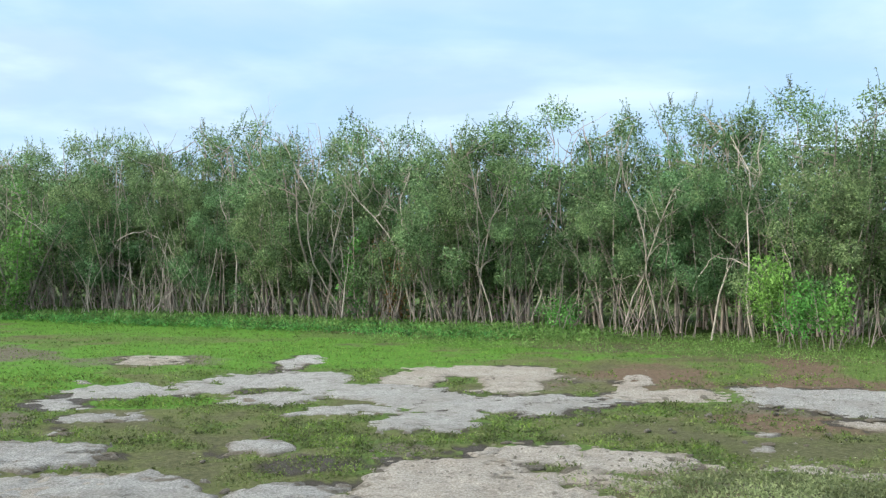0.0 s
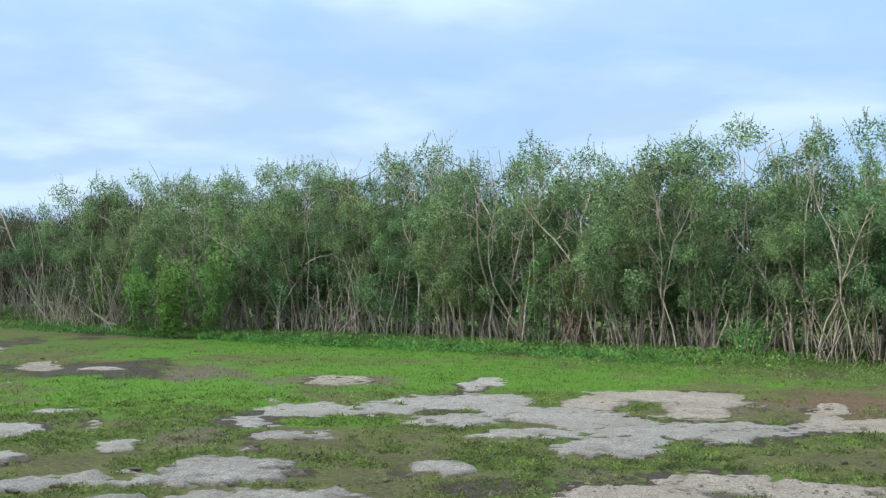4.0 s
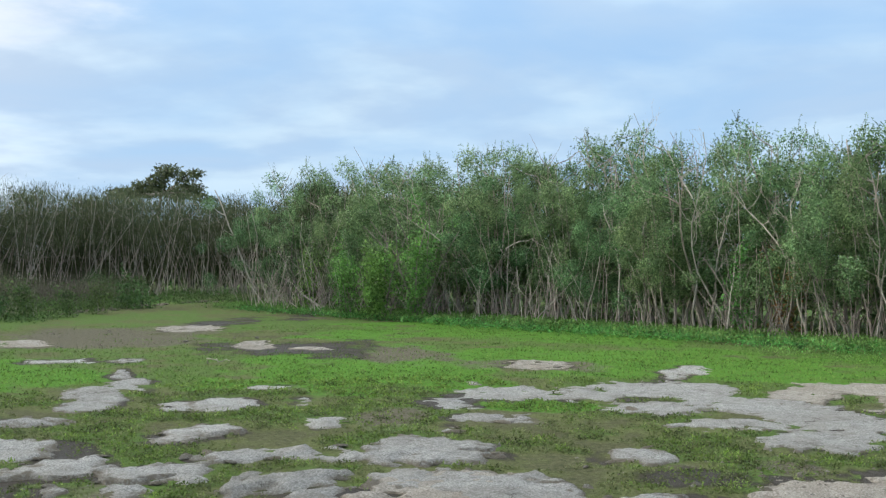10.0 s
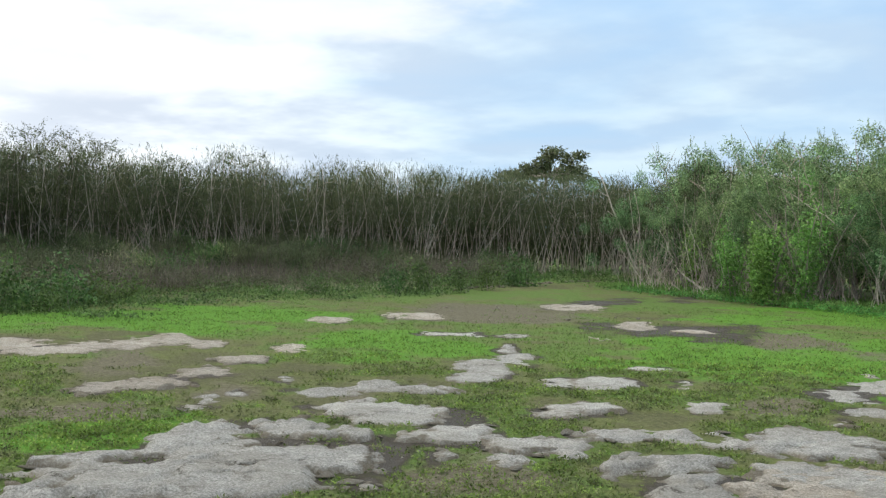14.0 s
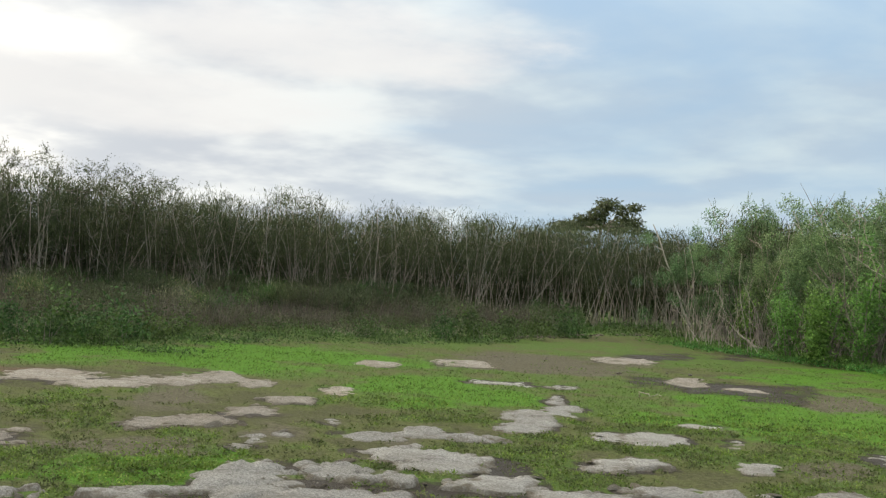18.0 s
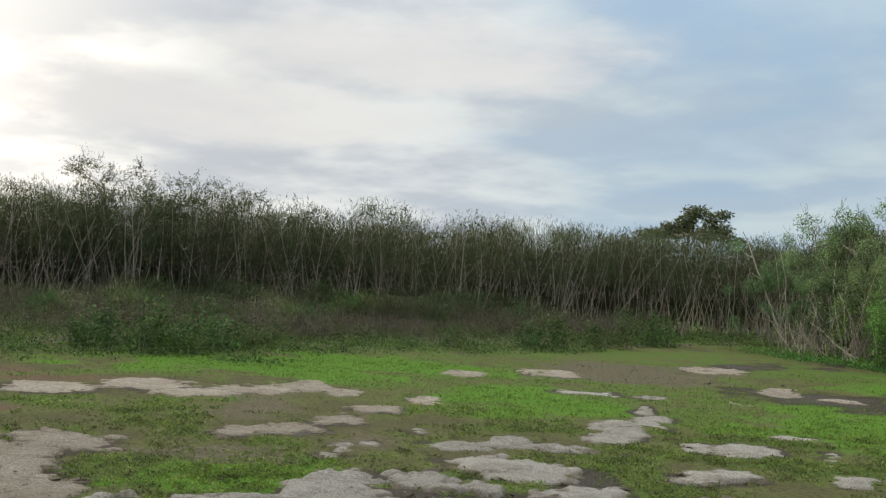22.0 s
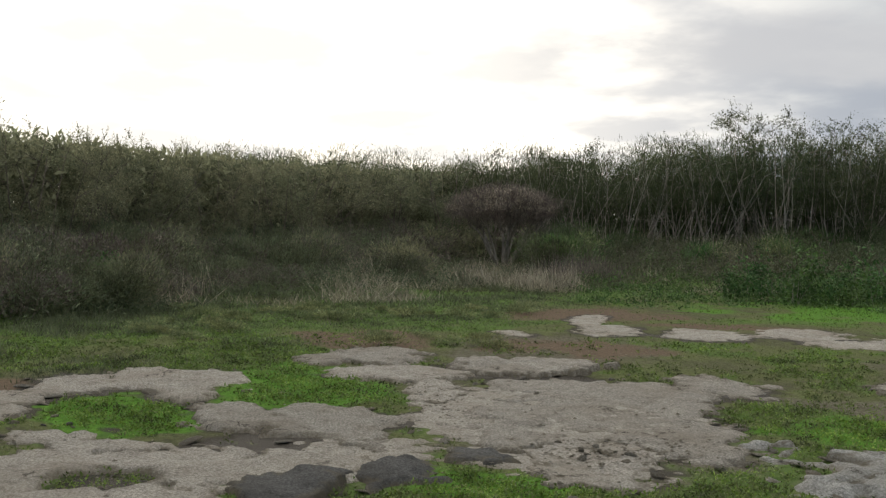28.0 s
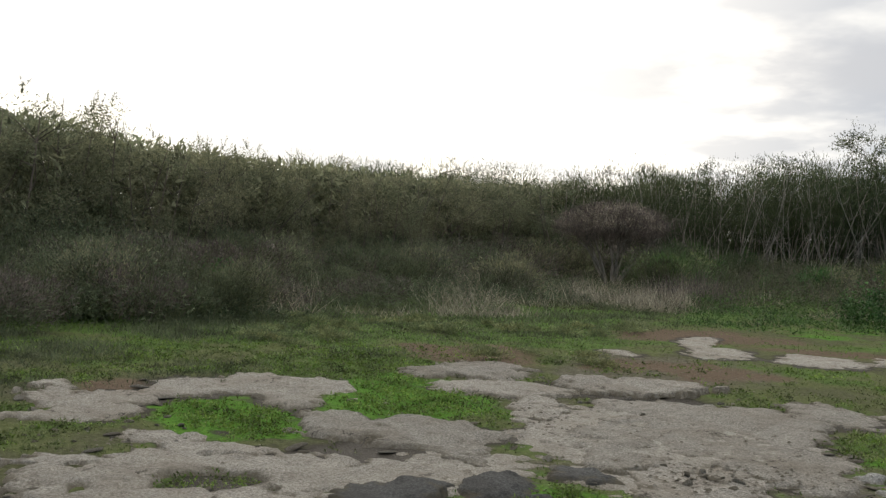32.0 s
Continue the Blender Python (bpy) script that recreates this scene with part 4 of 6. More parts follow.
def sapling(name, seed, height, stems, radius, bare, leaves, leaf, clump, mat, bark=BARK, spread=0.18, foot=0.3, limbs=5, reach=0.8, shoots=8, shoot_mat=None, wide=0.4, fine=False, pale=0, per=26, even=False, tuft=None, wispy=False):
    """A many-stemmed young tree: bare crooked stems below, sprays of small leaves above, leafy shoots on top."""
    rng = np.random.RandomState(seed)
    root = new(name)
    tips = []
    for k in range(stems):
        a = rng.uniform(0, 2 * np.pi)
        lean = abs(rng.normal()) * spread
        start = np.array([math.cos(a), math.sin(a), 0]) * foot * math.sqrt(rng.uniform(0, 1))
        p = wander(rng, start - [0, 0, 0.08], (math.cos(a) * lean, math.sin(a) * lean, 1.0), height * (rng.uniform(0.88, 1.0) if even else rng.uniform(0.7, 1.0)), 7, 0.07)
        r = radius * rng.uniform(0.6, 1.3)
        s = Soup()
        s.add(*tube(p, np.linspace(r, r * 0.25, len(p)), 4))
        out = limb_set(rng, p, r, limbs, bare, reach, s)
        tips += out + [q for q in p[3:] if q[2] > height * bare]
        part("stem", s.mesh("stem", PALE if k < pale else bark, True), root)
    tips = np.array([t for t in tips if t[2] > height * bare * 0.8])
    if tuft:
        n, lo, hi = tuft
        c = tips[rng.randint(0, len(tips), n)] + rng.normal(size=(n, 3)) * clump
        c[:, 2] = np.clip(c[:, 2], height * bare + lo * 0.5, height - lo * 0.2)
        size = rng.uniform(lo, hi, n)
        base, end, ln, face = leaf_cloud(rng, c, size, leaves, leaf)
    elif wispy:
        k = rng.randint(0, len(tips), leaves)
        base = tips[k] + rng.normal(size=(leaves, 3)) * [clump, clump, clump * 1.3]
        base[:, 2] = np.minimum(base[:, 2], height * rng.uniform(0.9, 1.02, leaves))
        ln = leaf * rng.uniform(0.5, 1.3, leaves)
        end = base + unit(rng.normal(size=(leaves, 3)) * 0.42 + [0, 0, 0.9]) * ln[:, None]
        face = None
    else:
        base, end, ln = sprays(rng, tips, leaves, leaf, clump, per=per)
        face = None
    ok = base[:, 2] > 0.05 + height * bare * rng.uniform(0.5, 1.1, len(base))
    base, end, ln = base[ok], end[ok], ln[ok]
    if face is not None:
        v, t = facing_tris(base, end, ln * wide * 1.2, face[ok])
        crown = mesh_of("crown", v, tris=t, mats=[mat])
    elif fine:
        v, q = blades(base, end, ln * wide, rng)
        crown = mesh_of("crown", v, q, mats=[mat])
    else:
        v, t = leaf_tris(base, end, ln * wide * 1.15, rng)
        crown = mesh_of("crown", v, tris=t, mats=[mat])
    tagged(part("crown", crown, root), kind="stuff")
    hi = tips[np.argsort(tips[:, 2])[-max(6, len(tips) // 4):]]
    if tuft:
        hi = (c + np.array([0, 0, 0.6]) * size[:, None])[np.argsort(c[:, 2])[-max(5, n // 3):]]
    top = Soup()
    for e in hi[rng.randint(0, len(hi), shoots)]:
        b = wander(rng, e, (rng.normal() * 0.25, rng.normal() * 0.25, 1), rng.uniform(0.15, 0.45), 4, 0.14)
        top.add(*tube(b, np.linspace(0.007, 0.003, len(b)), 3))
        n = 11
        k = rng.uniform(0.0, 1, n) * 4
        bp = np.stack([np.interp(k, np.arange(5), b[:, i]) for i in range(3)], 1)
        top.add(*blades(bp, bp + unit(rng.normal(size=bp.shape) * 0.7 + [0, 0, 0.4]) * min(leaf, 0.09) * 0.8, min(leaf, 0.09) * 0.28, rng))
    tagged(part("top_foliage", top.mesh("top_foliage", shoot_mat or mat), root), kind="stuff")
    return root


def scatter(kinds, places, label, category, group, rng, smin=0.85, smax=1.15, tilt=0.03, squash=0.0):
    """One of the kinds at each place, turned and sized at random."""
    used = set()
    for x, y, size in places:
        k = rng.randint(0, len(kinds))
        s = size * rng.uniform(smin, smax)
        turn = Euler((rng.normal() * tilt, rng.normal() * tilt, rng.uniform(0, 6.28)))
        wide = s * (1 + squash * rng.uniform(-1, 1))
        ob = copy_thing(kinds[k], Matrix.Identity(4)) if k in used else kinds[k]
        used.add(k)
        ob.matrix_basis = Matrix.LocRotScale((x, y, float(ground_height(x, y))), turn, (wide, wide, s))
        tagged(ob, label, category, group)
    for k, ob in enumerate(kinds):
        if k not in used:
            for o in (*ob.children_recursive, ob):
                bpy.data.objects.remove(o)


def along(rng, a, b, spacing, depth, jitter=0.3):
    """Places along the line from a to b, set back by depth to its far side."""
    a, b = np.array(a, float), np.array(b, float)
    d = (b - a) / np.linalg.norm(b - a)
    a, b = a - d * 1.3, b + d * 1.3
    n = int(np.linalg.norm(b - a) / spacing)
    back = np.array([-d[1], d[0]])
    if np.dot(back, a) < 0:
        back = -back
    return [tuple(a + d * (k + 0.5) * spacing + back * depth + rng.normal(size=2) * jitter) for k in range(n)]


def polar(az, r):
    return (-r * math.sin(radians(az)), r * math.cos(radians(az)))


rng = np.random.RandomState(5)

# the green thicket, its edge running from the right past the middle to the corner
EDGE_A, EDGE_B = (13.5, 15.6), (-18.7, 31.9)


def stand_size(x):
    """The green thicket is tallest at the right and lower towards the corner."""
    return float(np.interp(-x, (-12.0, 0.0, 4.0, 8.0, 19.0), (1.03, 1.0, 1.02, 1.05, 0.98)))


front = [sapling("thicket_tree", 40 + k, 4.1, 6, 0.017, 0.22, 12500, 0.054, 0.22, LEAF, bark=(BARK, POLE)[k % 2], shoot_mat=LEAF_TOP, foot=0.5, wide=0.6, tuft=(20, 0.18, 0.44), shoots=12) for k in range(6)]
scatter(front, [(*p, stand_size(p[0])) for p in along(rng, EDGE_A, EDGE_B, 0.85, 0.7, 0.25)],
        "slender many-stemmed sapling with feathery green leaves at the thicket edge", "tree", "trees of the green thicket", rng, 0.70, 1.0, squash=0.2)
behind = [sapling("thicket_tree", 60 + k, 4.5, 4, 0.034, 0.15, 9500, 0.06, 0.3, LEAF, bark=POLE, shoot_mat=LEAF_TOP, foot=0.4, reach=1.0, shoots=12, wide=0.6, tuft=(24, 0.22, 0.46), pale=k % 2, even=True) for k in range(4)]
scatter(behind, [(*p, stand_size(p[0])) for d, g in ((1.9, 1.0), (3.2, 1.15)) for p in along(rng, EDGE_A, EDGE_B, g, d, 0.35)],
        "taller many-stemmed tree with feathery green crown inside the thicket", "tree", "trees of the green thicket", rng, 0.88, 1.01, squash=0.2)

# the far thicket of thin straight stems, shade put into its leaf colour
back = [sapling("pole_sapling", 80 + k, 4.2, 8, 0.023, 0.46, 2900, 0.22, 0.24, SHADED_LEAF, POLE, 0.30, 0.9, 5, 0.6, 4, wide=0.085, even=True, pale=3, wispy=True) for k in range(5)]
FAR_AZ, FAR_R = (28, 33, 41, 48, 55, 65, 75, 85, 94), (49, 48.5, 45, 42.5, 42, 42, 42, 41, 37)


def bearing_row(rng, az0, az1, spacing, depth, azs, rs, jitter=0.3):
    """Places along a curve given by bearing and distance, set back by depth."""
    out, az = [], az0
    while az < az1:
        r = float(np.interp(az, azs, rs)) + depth
        x, y = polar(az, r)
        out.append((x + rng.normal() * jitter, y + rng.normal() * jitter, 1.0))
        az += math.degrees(spacing / r)
    return out


def far_size(x, y):
    """The far thicket rises before the sun's side and falls off beyond it."""
    return float(np.interp(math.degrees(math.atan2(-x, y)), (48, 57, 67, 74, 80, 93), (1.0, 1.06, 1.07, 1.0, 0.93, 0.9)))


rows = bearing_row(rng, 29, 93, 0.88, 0.0, FAR_AZ, FAR_R) + bearing_row(rng, 29, 93, 1.1, 1.4, FAR_AZ, FAR_R)
scatter(back, [(x, y, far_size(x, y)) for x, y, _ in rows],
        "thin straight-stemmed sapling with wispy green top, crowded in a row", "tree", "trees of the far thicket", rng, 0.86, 1.1)
deep = [sapling("thicket_tree", 90 + k, 4.0, 3, 0.03, 0.10, 3000, 0.26, 0.42, SHADED_LEAF, BARK, 0.2, 0.5, 5, 0.9, 3, wide=0.13, even=True, wispy=True) for k in range(3)]
places = [(x, y, far_size(x, y)) for x, y, _ in bearing_row(rng, 29, 95, 1.15, 3.0, FAR_AZ, FAR_R) + bearing_row(rng, 29, 95, 1.4, 4.6, FAR_AZ, FAR_R)]
places += [(*p, 1.0) for d in (0.5, 2.2) for p in along(rng, (-18.0, 34.0), (-23.0, 43.0), 1.3, d, 0.4)]
places += [(x, y, 1.08) for x, y, _ in bearing_row(rng, 30, 42, 2.2, 6.0, FAR_AZ, FAR_R)]
places += [(*p, 0.92 * stand_size(p[0])) for p in along(rng, EDGE_A, EDGE_B, 1.3, 4.6, 0.35)]
scatter(deep, places, "leafy sapling deep inside the thicket", "tree", "trees deep inside the thicket", rng, 0.9, 1.04)

# taller leafy saplings that stand over the far thicket
tall = [sapling("leafy_sapling", 130 + k, 5.2, 6, 0.022, 0.45, 5200, 0.085, 0.2, SHADED_LEAF, BARK, 0.16, 0.5, 8, 0.7, 34, wide=0.4) for k in range(3)]
scatter(tall, [(*polar(a, r), s) for a, r, s in ((60.5, 42, 1.03), (61.4, 43, 1.0), (62.3, 42.5, 1.08), (63.3, 43, 1.02), (64.2, 42, 1.1), (65.1, 43, 1.04), (66, 43, 1.05), (67.5, 42.5, 0.98), (59, 42.5, 0.98), (57.5, 42, 0.96), (55, 42.5, 0.92), (71, 42, 0.92), (73.5, 43, 0.95), (76, 42, 0.9), (79, 42, 0.85), (45.5, 46, 0.92), (52, 43, 0.9))],
        "taller sapling with sparse leafy shoots above the thicket", "tree", "tall saplings", rng, 0.96, 1.04)

# shrub trees under the sun, its haze put into their paled leaf colour
shrub = [sapling("shrub_tree", 100 + k, 4.2, 4, 0.035, 0.03, 8500, 0.072, 0.30, HAZED_LEAF, TWIG, 0.3, 0.5, 7, 0.9, 16, wide=0.42, even=True, tuft=(24, 0.22, 0.55)) for k in range(4)]
SHRUB_AZ, SHRUB_R = (80, 86, 92, 98, 106, 116), (40, 37, 32, 28, 24, 21.5)
places = []
for d, g in ((0.0, 1.0), (1.6, 1.2)):
    places += [(x, y, float(np.interp(math.degrees(math.atan2(-x, y)), (80, 92, 100, 105, 112), (0.80, 0.77, 0.83, 0.90, 0.97)))) for x, y, _ in bearing_row(rng, 80, 115, g, d, SHRUB_AZ, SHRUB_R, 0.4)]
scatter(shrub, places, "dense green shrub tree against the light, leaf colour paled for haze", "tree", "dark shrub trees", rng, 0.85, 1.05, squash=0.2)


# ---------------------------------------------------------------- the verge of weeds below the far thicket

FRONT_AZ, FRONT_R = (27, 33, 41, 48, 55, 64, 69, 76, 88, 100, 114), (38, 41, 31.5, 27.2, 24.0, 21.8, 22.2, 20, 16.8, 13, 12)
BACK_AZ, BACK_R = (27, 33, 41, 55, 75, 90, 98, 114), (42, 50, 46, 42.5, 42, 38, 29, 24)


def verge_points(rng, n, az0, az1, lo, hi, power=1.0):
    """Places in the verge: lo and hi are shares of the way from its front to its back."""
    az = rng.uniform(az0, az1, n)
    f = lo + (hi - lo) * rng.uniform(0, 1, n) ** power
    r0, r1 = np.interp(az, FRONT_AZ, FRONT_R), np.interp(az, BACK_AZ, BACK_R)
    r = r0 + (r1 - r0) * f + rng.normal(size=n) * 0.3
    a = np.radians(az)
    return np.stack([-r * np.sin(a), r * np.cos(a)], 1), f


def tufts(name, xy, blades_each, height, width, mat, rng, label, splay=0.5, foot=0.1, category="grass"):
    """Many tufts of narrow blades as one mesh."""
    n = len(xy)
    k = np.repeat(np.arange(n), blades_each)
    h = np.broadcast_to(np.asarray(height, float), (n,))[k] * rng.uniform(0.45, 1.15, len(k))
    base = np.zeros((len(k), 3))
    base[:, :2] = xy[k] + rng.normal(size=(len(k), 2)) * foot
    base[:, 2] = ground_height(base[:, 0], base[:, 1]) - 0.01
    way = unit(np.concatenate([rng.normal(size=(len(k), 2)) * splay, np.ones((len(k), 1))], 1))
    v, t = leaf_tris(base, base + way * h[:, None], np.broadcast_to(np.asarray(width, float), (n,))[k], rng)
    return tagged(new(name, mesh_of(name, v, tris=t, mats=[mat])), label, category, kind="stuff")


def weed_bed(name, xy, leaves_each, height, leaf, mat, rng, label, spread=0.25, wide=0.55):
    """A bed of leafy weeds as one mesh."""
    n = len(xy)
    k = np.repeat(np.arange(n), leaves_each)
    h = np.broadcast_to(np.asarray(height, float), (n,))[k]
    base = np.zeros((len(k), 3))
    base[:, :2] = xy[k] + rng.normal(size=(len(k), 2)) * spread
    base[:, 2] = ground_height(base[:, 0], base[:, 1]) + h * rng.uniform(0.02, 1.0, len(k)) ** 0.7
    ln = leaf * rng.uniform(0.5, 1.4, len(k))
    way = unit(rng.normal(size=(len(k), 3)) + [0, 0, 0.3])
    v, t = leaf_tris(base, base + way * ln[:, None], ln * wide, rng)
    return tagged(new(name, mesh_of(name, v, tris=t, mats=[mat])), label, "weeds", kind="stuff")


rng = np.random.RandomState(21)
xy, f = verge_points(rng, 1900, 30, 74, -0.14, 0.45)
keep = (f > 0) | (smooth_noise(xy[:, 0], xy[:, 1], 0.7, 60) > 0.15)
xy, f = xy[keep], np.maximum(f[keep], 0)
weed_bed("weeds", xy, 26, (0.10 + 0.6 * f) * np.clip(1 + 0.9 * smooth_noise(xy[:, 0], xy[:, 1], 0.8, 59), 0.2, 2), 0.10, WEED, rng, "dark green leafy weeds along the foot of the thicket", wide=0.4)
xy, f = verge_points(rng, 1500, 38, 76, 0.3, 1.0)
xy = xy[smooth_noise(xy[:, 0], xy[:, 1], 0.4, 66) > -0.25]
tufts("dry_brush", xy, 26, 0.45 + 0.75 * rng.uniform(0, 1, len(xy)), 0.016, MAUVE, rng, "pinkish grey dry brush below the thin saplings", 0.35, 0.3, "brush")
xy, f = verge_points(rng, 900, 84, 112, 0.4, 1.0)
xy = xy[smooth_noise(xy[:, 0], xy[:, 1], 0.4, 67) > 0.0]
tufts("dry_brush", xy, 26, 0.4 + 0.7 * rng.uniform(0, 1, len(xy)), 0.014, MAUVE, rng, "brownish dry brush under the shrub trees", 0.4, 0.3, "brush")
xy, f = verge_points(rng, 2600, 36, 82, 0.2, 1.0)
low = np.interp(np.degrees(np.arctan2(-xy[:, 0], xy[:, 1])), (70, 75), (1.0, 0.25)) * (1.0 + 0.5 * smooth_noise(xy[:, 0], xy[:, 1], 0.5, 62))
weed_bed("brush", xy, 36, (0.25 + 0.9 * f) * low, 0.13, OLIVE, rng, "knee to waist high olive brush below thin saplings", 0.4, 0.2)
xy, f = verge_points(rng, 1000, 40, 100, 0.10, 0.75)
keep = smooth_noise(xy[:, 0], xy[:, 1], 0.45, 61) > 0.3
more, f = verge_points(rng, 850, 62, 87, 0.14, 0.58)
xy = np.concatenate([xy[keep], more[smooth_noise(more[:, 0], more[:, 1], 0.5, 65) > 0.0]])
tufts("dry_grass", xy, 30, (0.22 + 0.5 * rng.uniform(0, 1, len(xy)) ** 2) * np.clip(1 + 0.8 * smooth_noise(xy[:, 0], xy[:, 1], 0.6, 68), 0.3, 1.6), 0.015, STRAW, rng, "pale dry bunch grass among the brush", 0.6, 0.2)
xy, f = verge_points(rng, 4200, 72, 114, -0.12, 0.55)
keep = (patch_field(xy[:, 0], xy[:, 1], RED_AT, 23) < 0.45) & (smooth_noise(xy[:, 0], xy[:, 1], 0.7, 58) > -0.45)
xy, f = xy[keep], f[keep]
f = np.maximum(f, 0)
lump = 1.0 + 0.8 * smooth_noise(xy[:, 0], xy[:, 1], 0.8, 63)
tufts("low_weeds", np.repeat(xy, 2, 0) + rng.normal(size=(2 * len(xy), 2)) * 0.25, 12, np.repeat((0.07 + 0.36 * f) * np.clip(lump, 0.2, 2), 2), 0.016, SAGE, rng, "low grey-green weeds on the verge", 0.7, 0.16, "weeds")
xy, f = verge_points(rng, 2000, 80, 114, 0.25, 1.0)
lump = np.clip(1.0 + 1.2 * smooth_noise(xy[:, 0], xy[:, 1], 0.45, 64), 0.2, 2.2)
weed_bed("dark_brush", xy, 44, (0.15 + 1.1 * f) * lump * np.interp(np.degrees(np.arctan2(-xy[:, 0], xy[:, 1])), (82, 87), (0.35, 1.0)), 0.09, SAGE, rng, "dark tangled brush under the shrub trees", 0.4, 0.25)

az = rng.uniform(30, 95, 2000)
r = np.interp(az, FAR_AZ, FAR_R) + rng.uniform(1.6, 4.2, 2000)
xy = np.stack([-r * np.sin(np.radians(az)), r * np.cos(np.radians(az))], 1)
weed_bed("undergrowth", xy, 30, 3.2, 0.2, SHADED_LEAF, rng, "undergrowth behind the thin stems, leaf colour darkened for shade", 0.4, 0.4)
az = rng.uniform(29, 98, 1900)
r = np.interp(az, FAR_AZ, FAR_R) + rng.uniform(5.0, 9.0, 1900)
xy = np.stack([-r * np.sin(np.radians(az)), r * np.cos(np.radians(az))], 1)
weed_bed("undergrowth", xy, 26, 3.5, 0.34, SHADED_LEAF, rng, "leafy mass deep inside the far thicket, colour darkened for shade", 0.5, 0.45)
az = rng.uniform(82, 116, 700)
r = np.interp(az, SHRUB_AZ, SHRUB_R) + rng.uniform(0.8, 3.5, 700)
xy = np.stack([-r * np.sin(np.radians(az)), r * np.cos(np.radians(az))], 1)
weed_bed("undergrowth", xy, 46, 3.3, 0.27, HAZED_LEAF, rng, "undergrowth among the shrub trees, leaf colour paled for haze", 0.4, 0.4)
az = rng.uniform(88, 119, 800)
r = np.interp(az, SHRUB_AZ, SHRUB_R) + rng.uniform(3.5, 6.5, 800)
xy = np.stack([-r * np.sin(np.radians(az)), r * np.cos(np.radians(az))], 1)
weed_bed("undergrowth", xy, 40, np.interp(az, (100, 112), (3.4, 4.1)), 0.30, HAZED_LEAF, rng, "leafy mass deep behind the shrub trees, colour paled for haze", 0.5, 0.45)
xy = np.stack([rng.uniform(0.8, 5.0, 620), 7.25 + rng.normal(size=620) * 0.36], 1)
weed_bed("sage_weeds", xy[rock_at(xy[:, 0], xy[:, 1]) < 0.1], 30, 0.12, 0.04, PALE_SAGE, rng, "pale grey-green low weeds near the slabs", 0.09, 0.4)

# green strip at the foot of the near thicket
def edge_points(rng, n, t0, t1, lo, hi):
    a, b = np.array(EDGE_A), np.array(EDGE_B)
    d = (b - a) / np.linalg.norm(b - a)
    near = np.array([d[1], -d[0]])
    if np.dot(near, a) > 0:
        near = -near
    return a + (b - a) * rng.uniform(t0, t1, (n, 1)) + near * rng.uniform(lo, hi, (n, 1))


weed_bed("undergrowth", edge_points(rng, 1500, -0.03, 1.03, -4.5, -1.6), 26, 2.5, 0.18, LEAF, rng, "dark tangled undergrowth behind the thicket stems", 0.4)
weed_bed("undergrowth", edge_points(rng, 1300, -0.05, 1.05, -8.0, -5.0), 26, 3.8, 0.28, LEAF, rng, "leafy mass deep inside the green thicket", 0.5, 0.45)
weed_bed("edge_weeds", edge_points(rng, 1300, 0.32, 1.0, -0.8, 1.7), 26, 0.17, 0.08, EDGE_GREEN, rng, "green leafy weeds at the foot of the thicket", 0.2)
weed_bed("edge_weeds", edge_points(rng, 700, 0.36, 0.95, 0.3, 2.0), 20, 0.13, 0.08, VINE, rng, "bright yellow-green creeping weeds", 0.2)
weed_bed("sage_weeds", edge_points(rng, 900, 0.0, 0.42, -0.8, 3.6), 30, 0.11, 0.05, EDGE_GREEN, rng, "grey-green low weeds on reddish soil", 0.16, 0.4)

# ---------------------------------------------------------------- turf

def turf_points(rng, n, r0, r1, az0=-27.0, az1=112.0):
    """More plants in the foreground than far off."""
    r = r0 * (r1 / r0) ** rng.uniform(0, 1, n)
    a = np.radians(rng.uniform(az0, az1, n))
    ok = rng.uniform(0, 1, n) < (r / 5.0) ** 2.5
    return np.stack([-r * np.sin(a), r * np.cos(a)], 1)[ok]


def thin_out(xy, rng, lush):
    """Keeps the places where plants would grow: off the rock and the bare soil."""
    x, y = xy[:, 0], xy[:, 1]
    rock = rock_at(x, y)
    green = patch_field(x, y, LUSH_AT, 24)
    bare = np.maximum(np.maximum(patch_field(x, y, BARE_AT, 24), patch_field(x, y, RED_AT, 23)), patch_field(x, y, WET_AND_SHADE_AT, 23))
    g = growth(x, y)
    patch = np.clip((g - 0.55) * 1.6, 0, 0.55) if lush else np.clip(g * 1.2, 0.3, 1)
    chance = np.where(green > 0.5, green if lush else 0.25, patch) * (1 - bare * 0.65)
    chance = chance * np.clip(0.3 - (rock + 0.02 + 0.2 * ragged(x, y, 36)) / 0.14, 0.05, 1)
    return xy[(rock < rng.normal(size=len(x)) * 0.02) & (rng.uniform(0, 1, len(x)) < chance)]


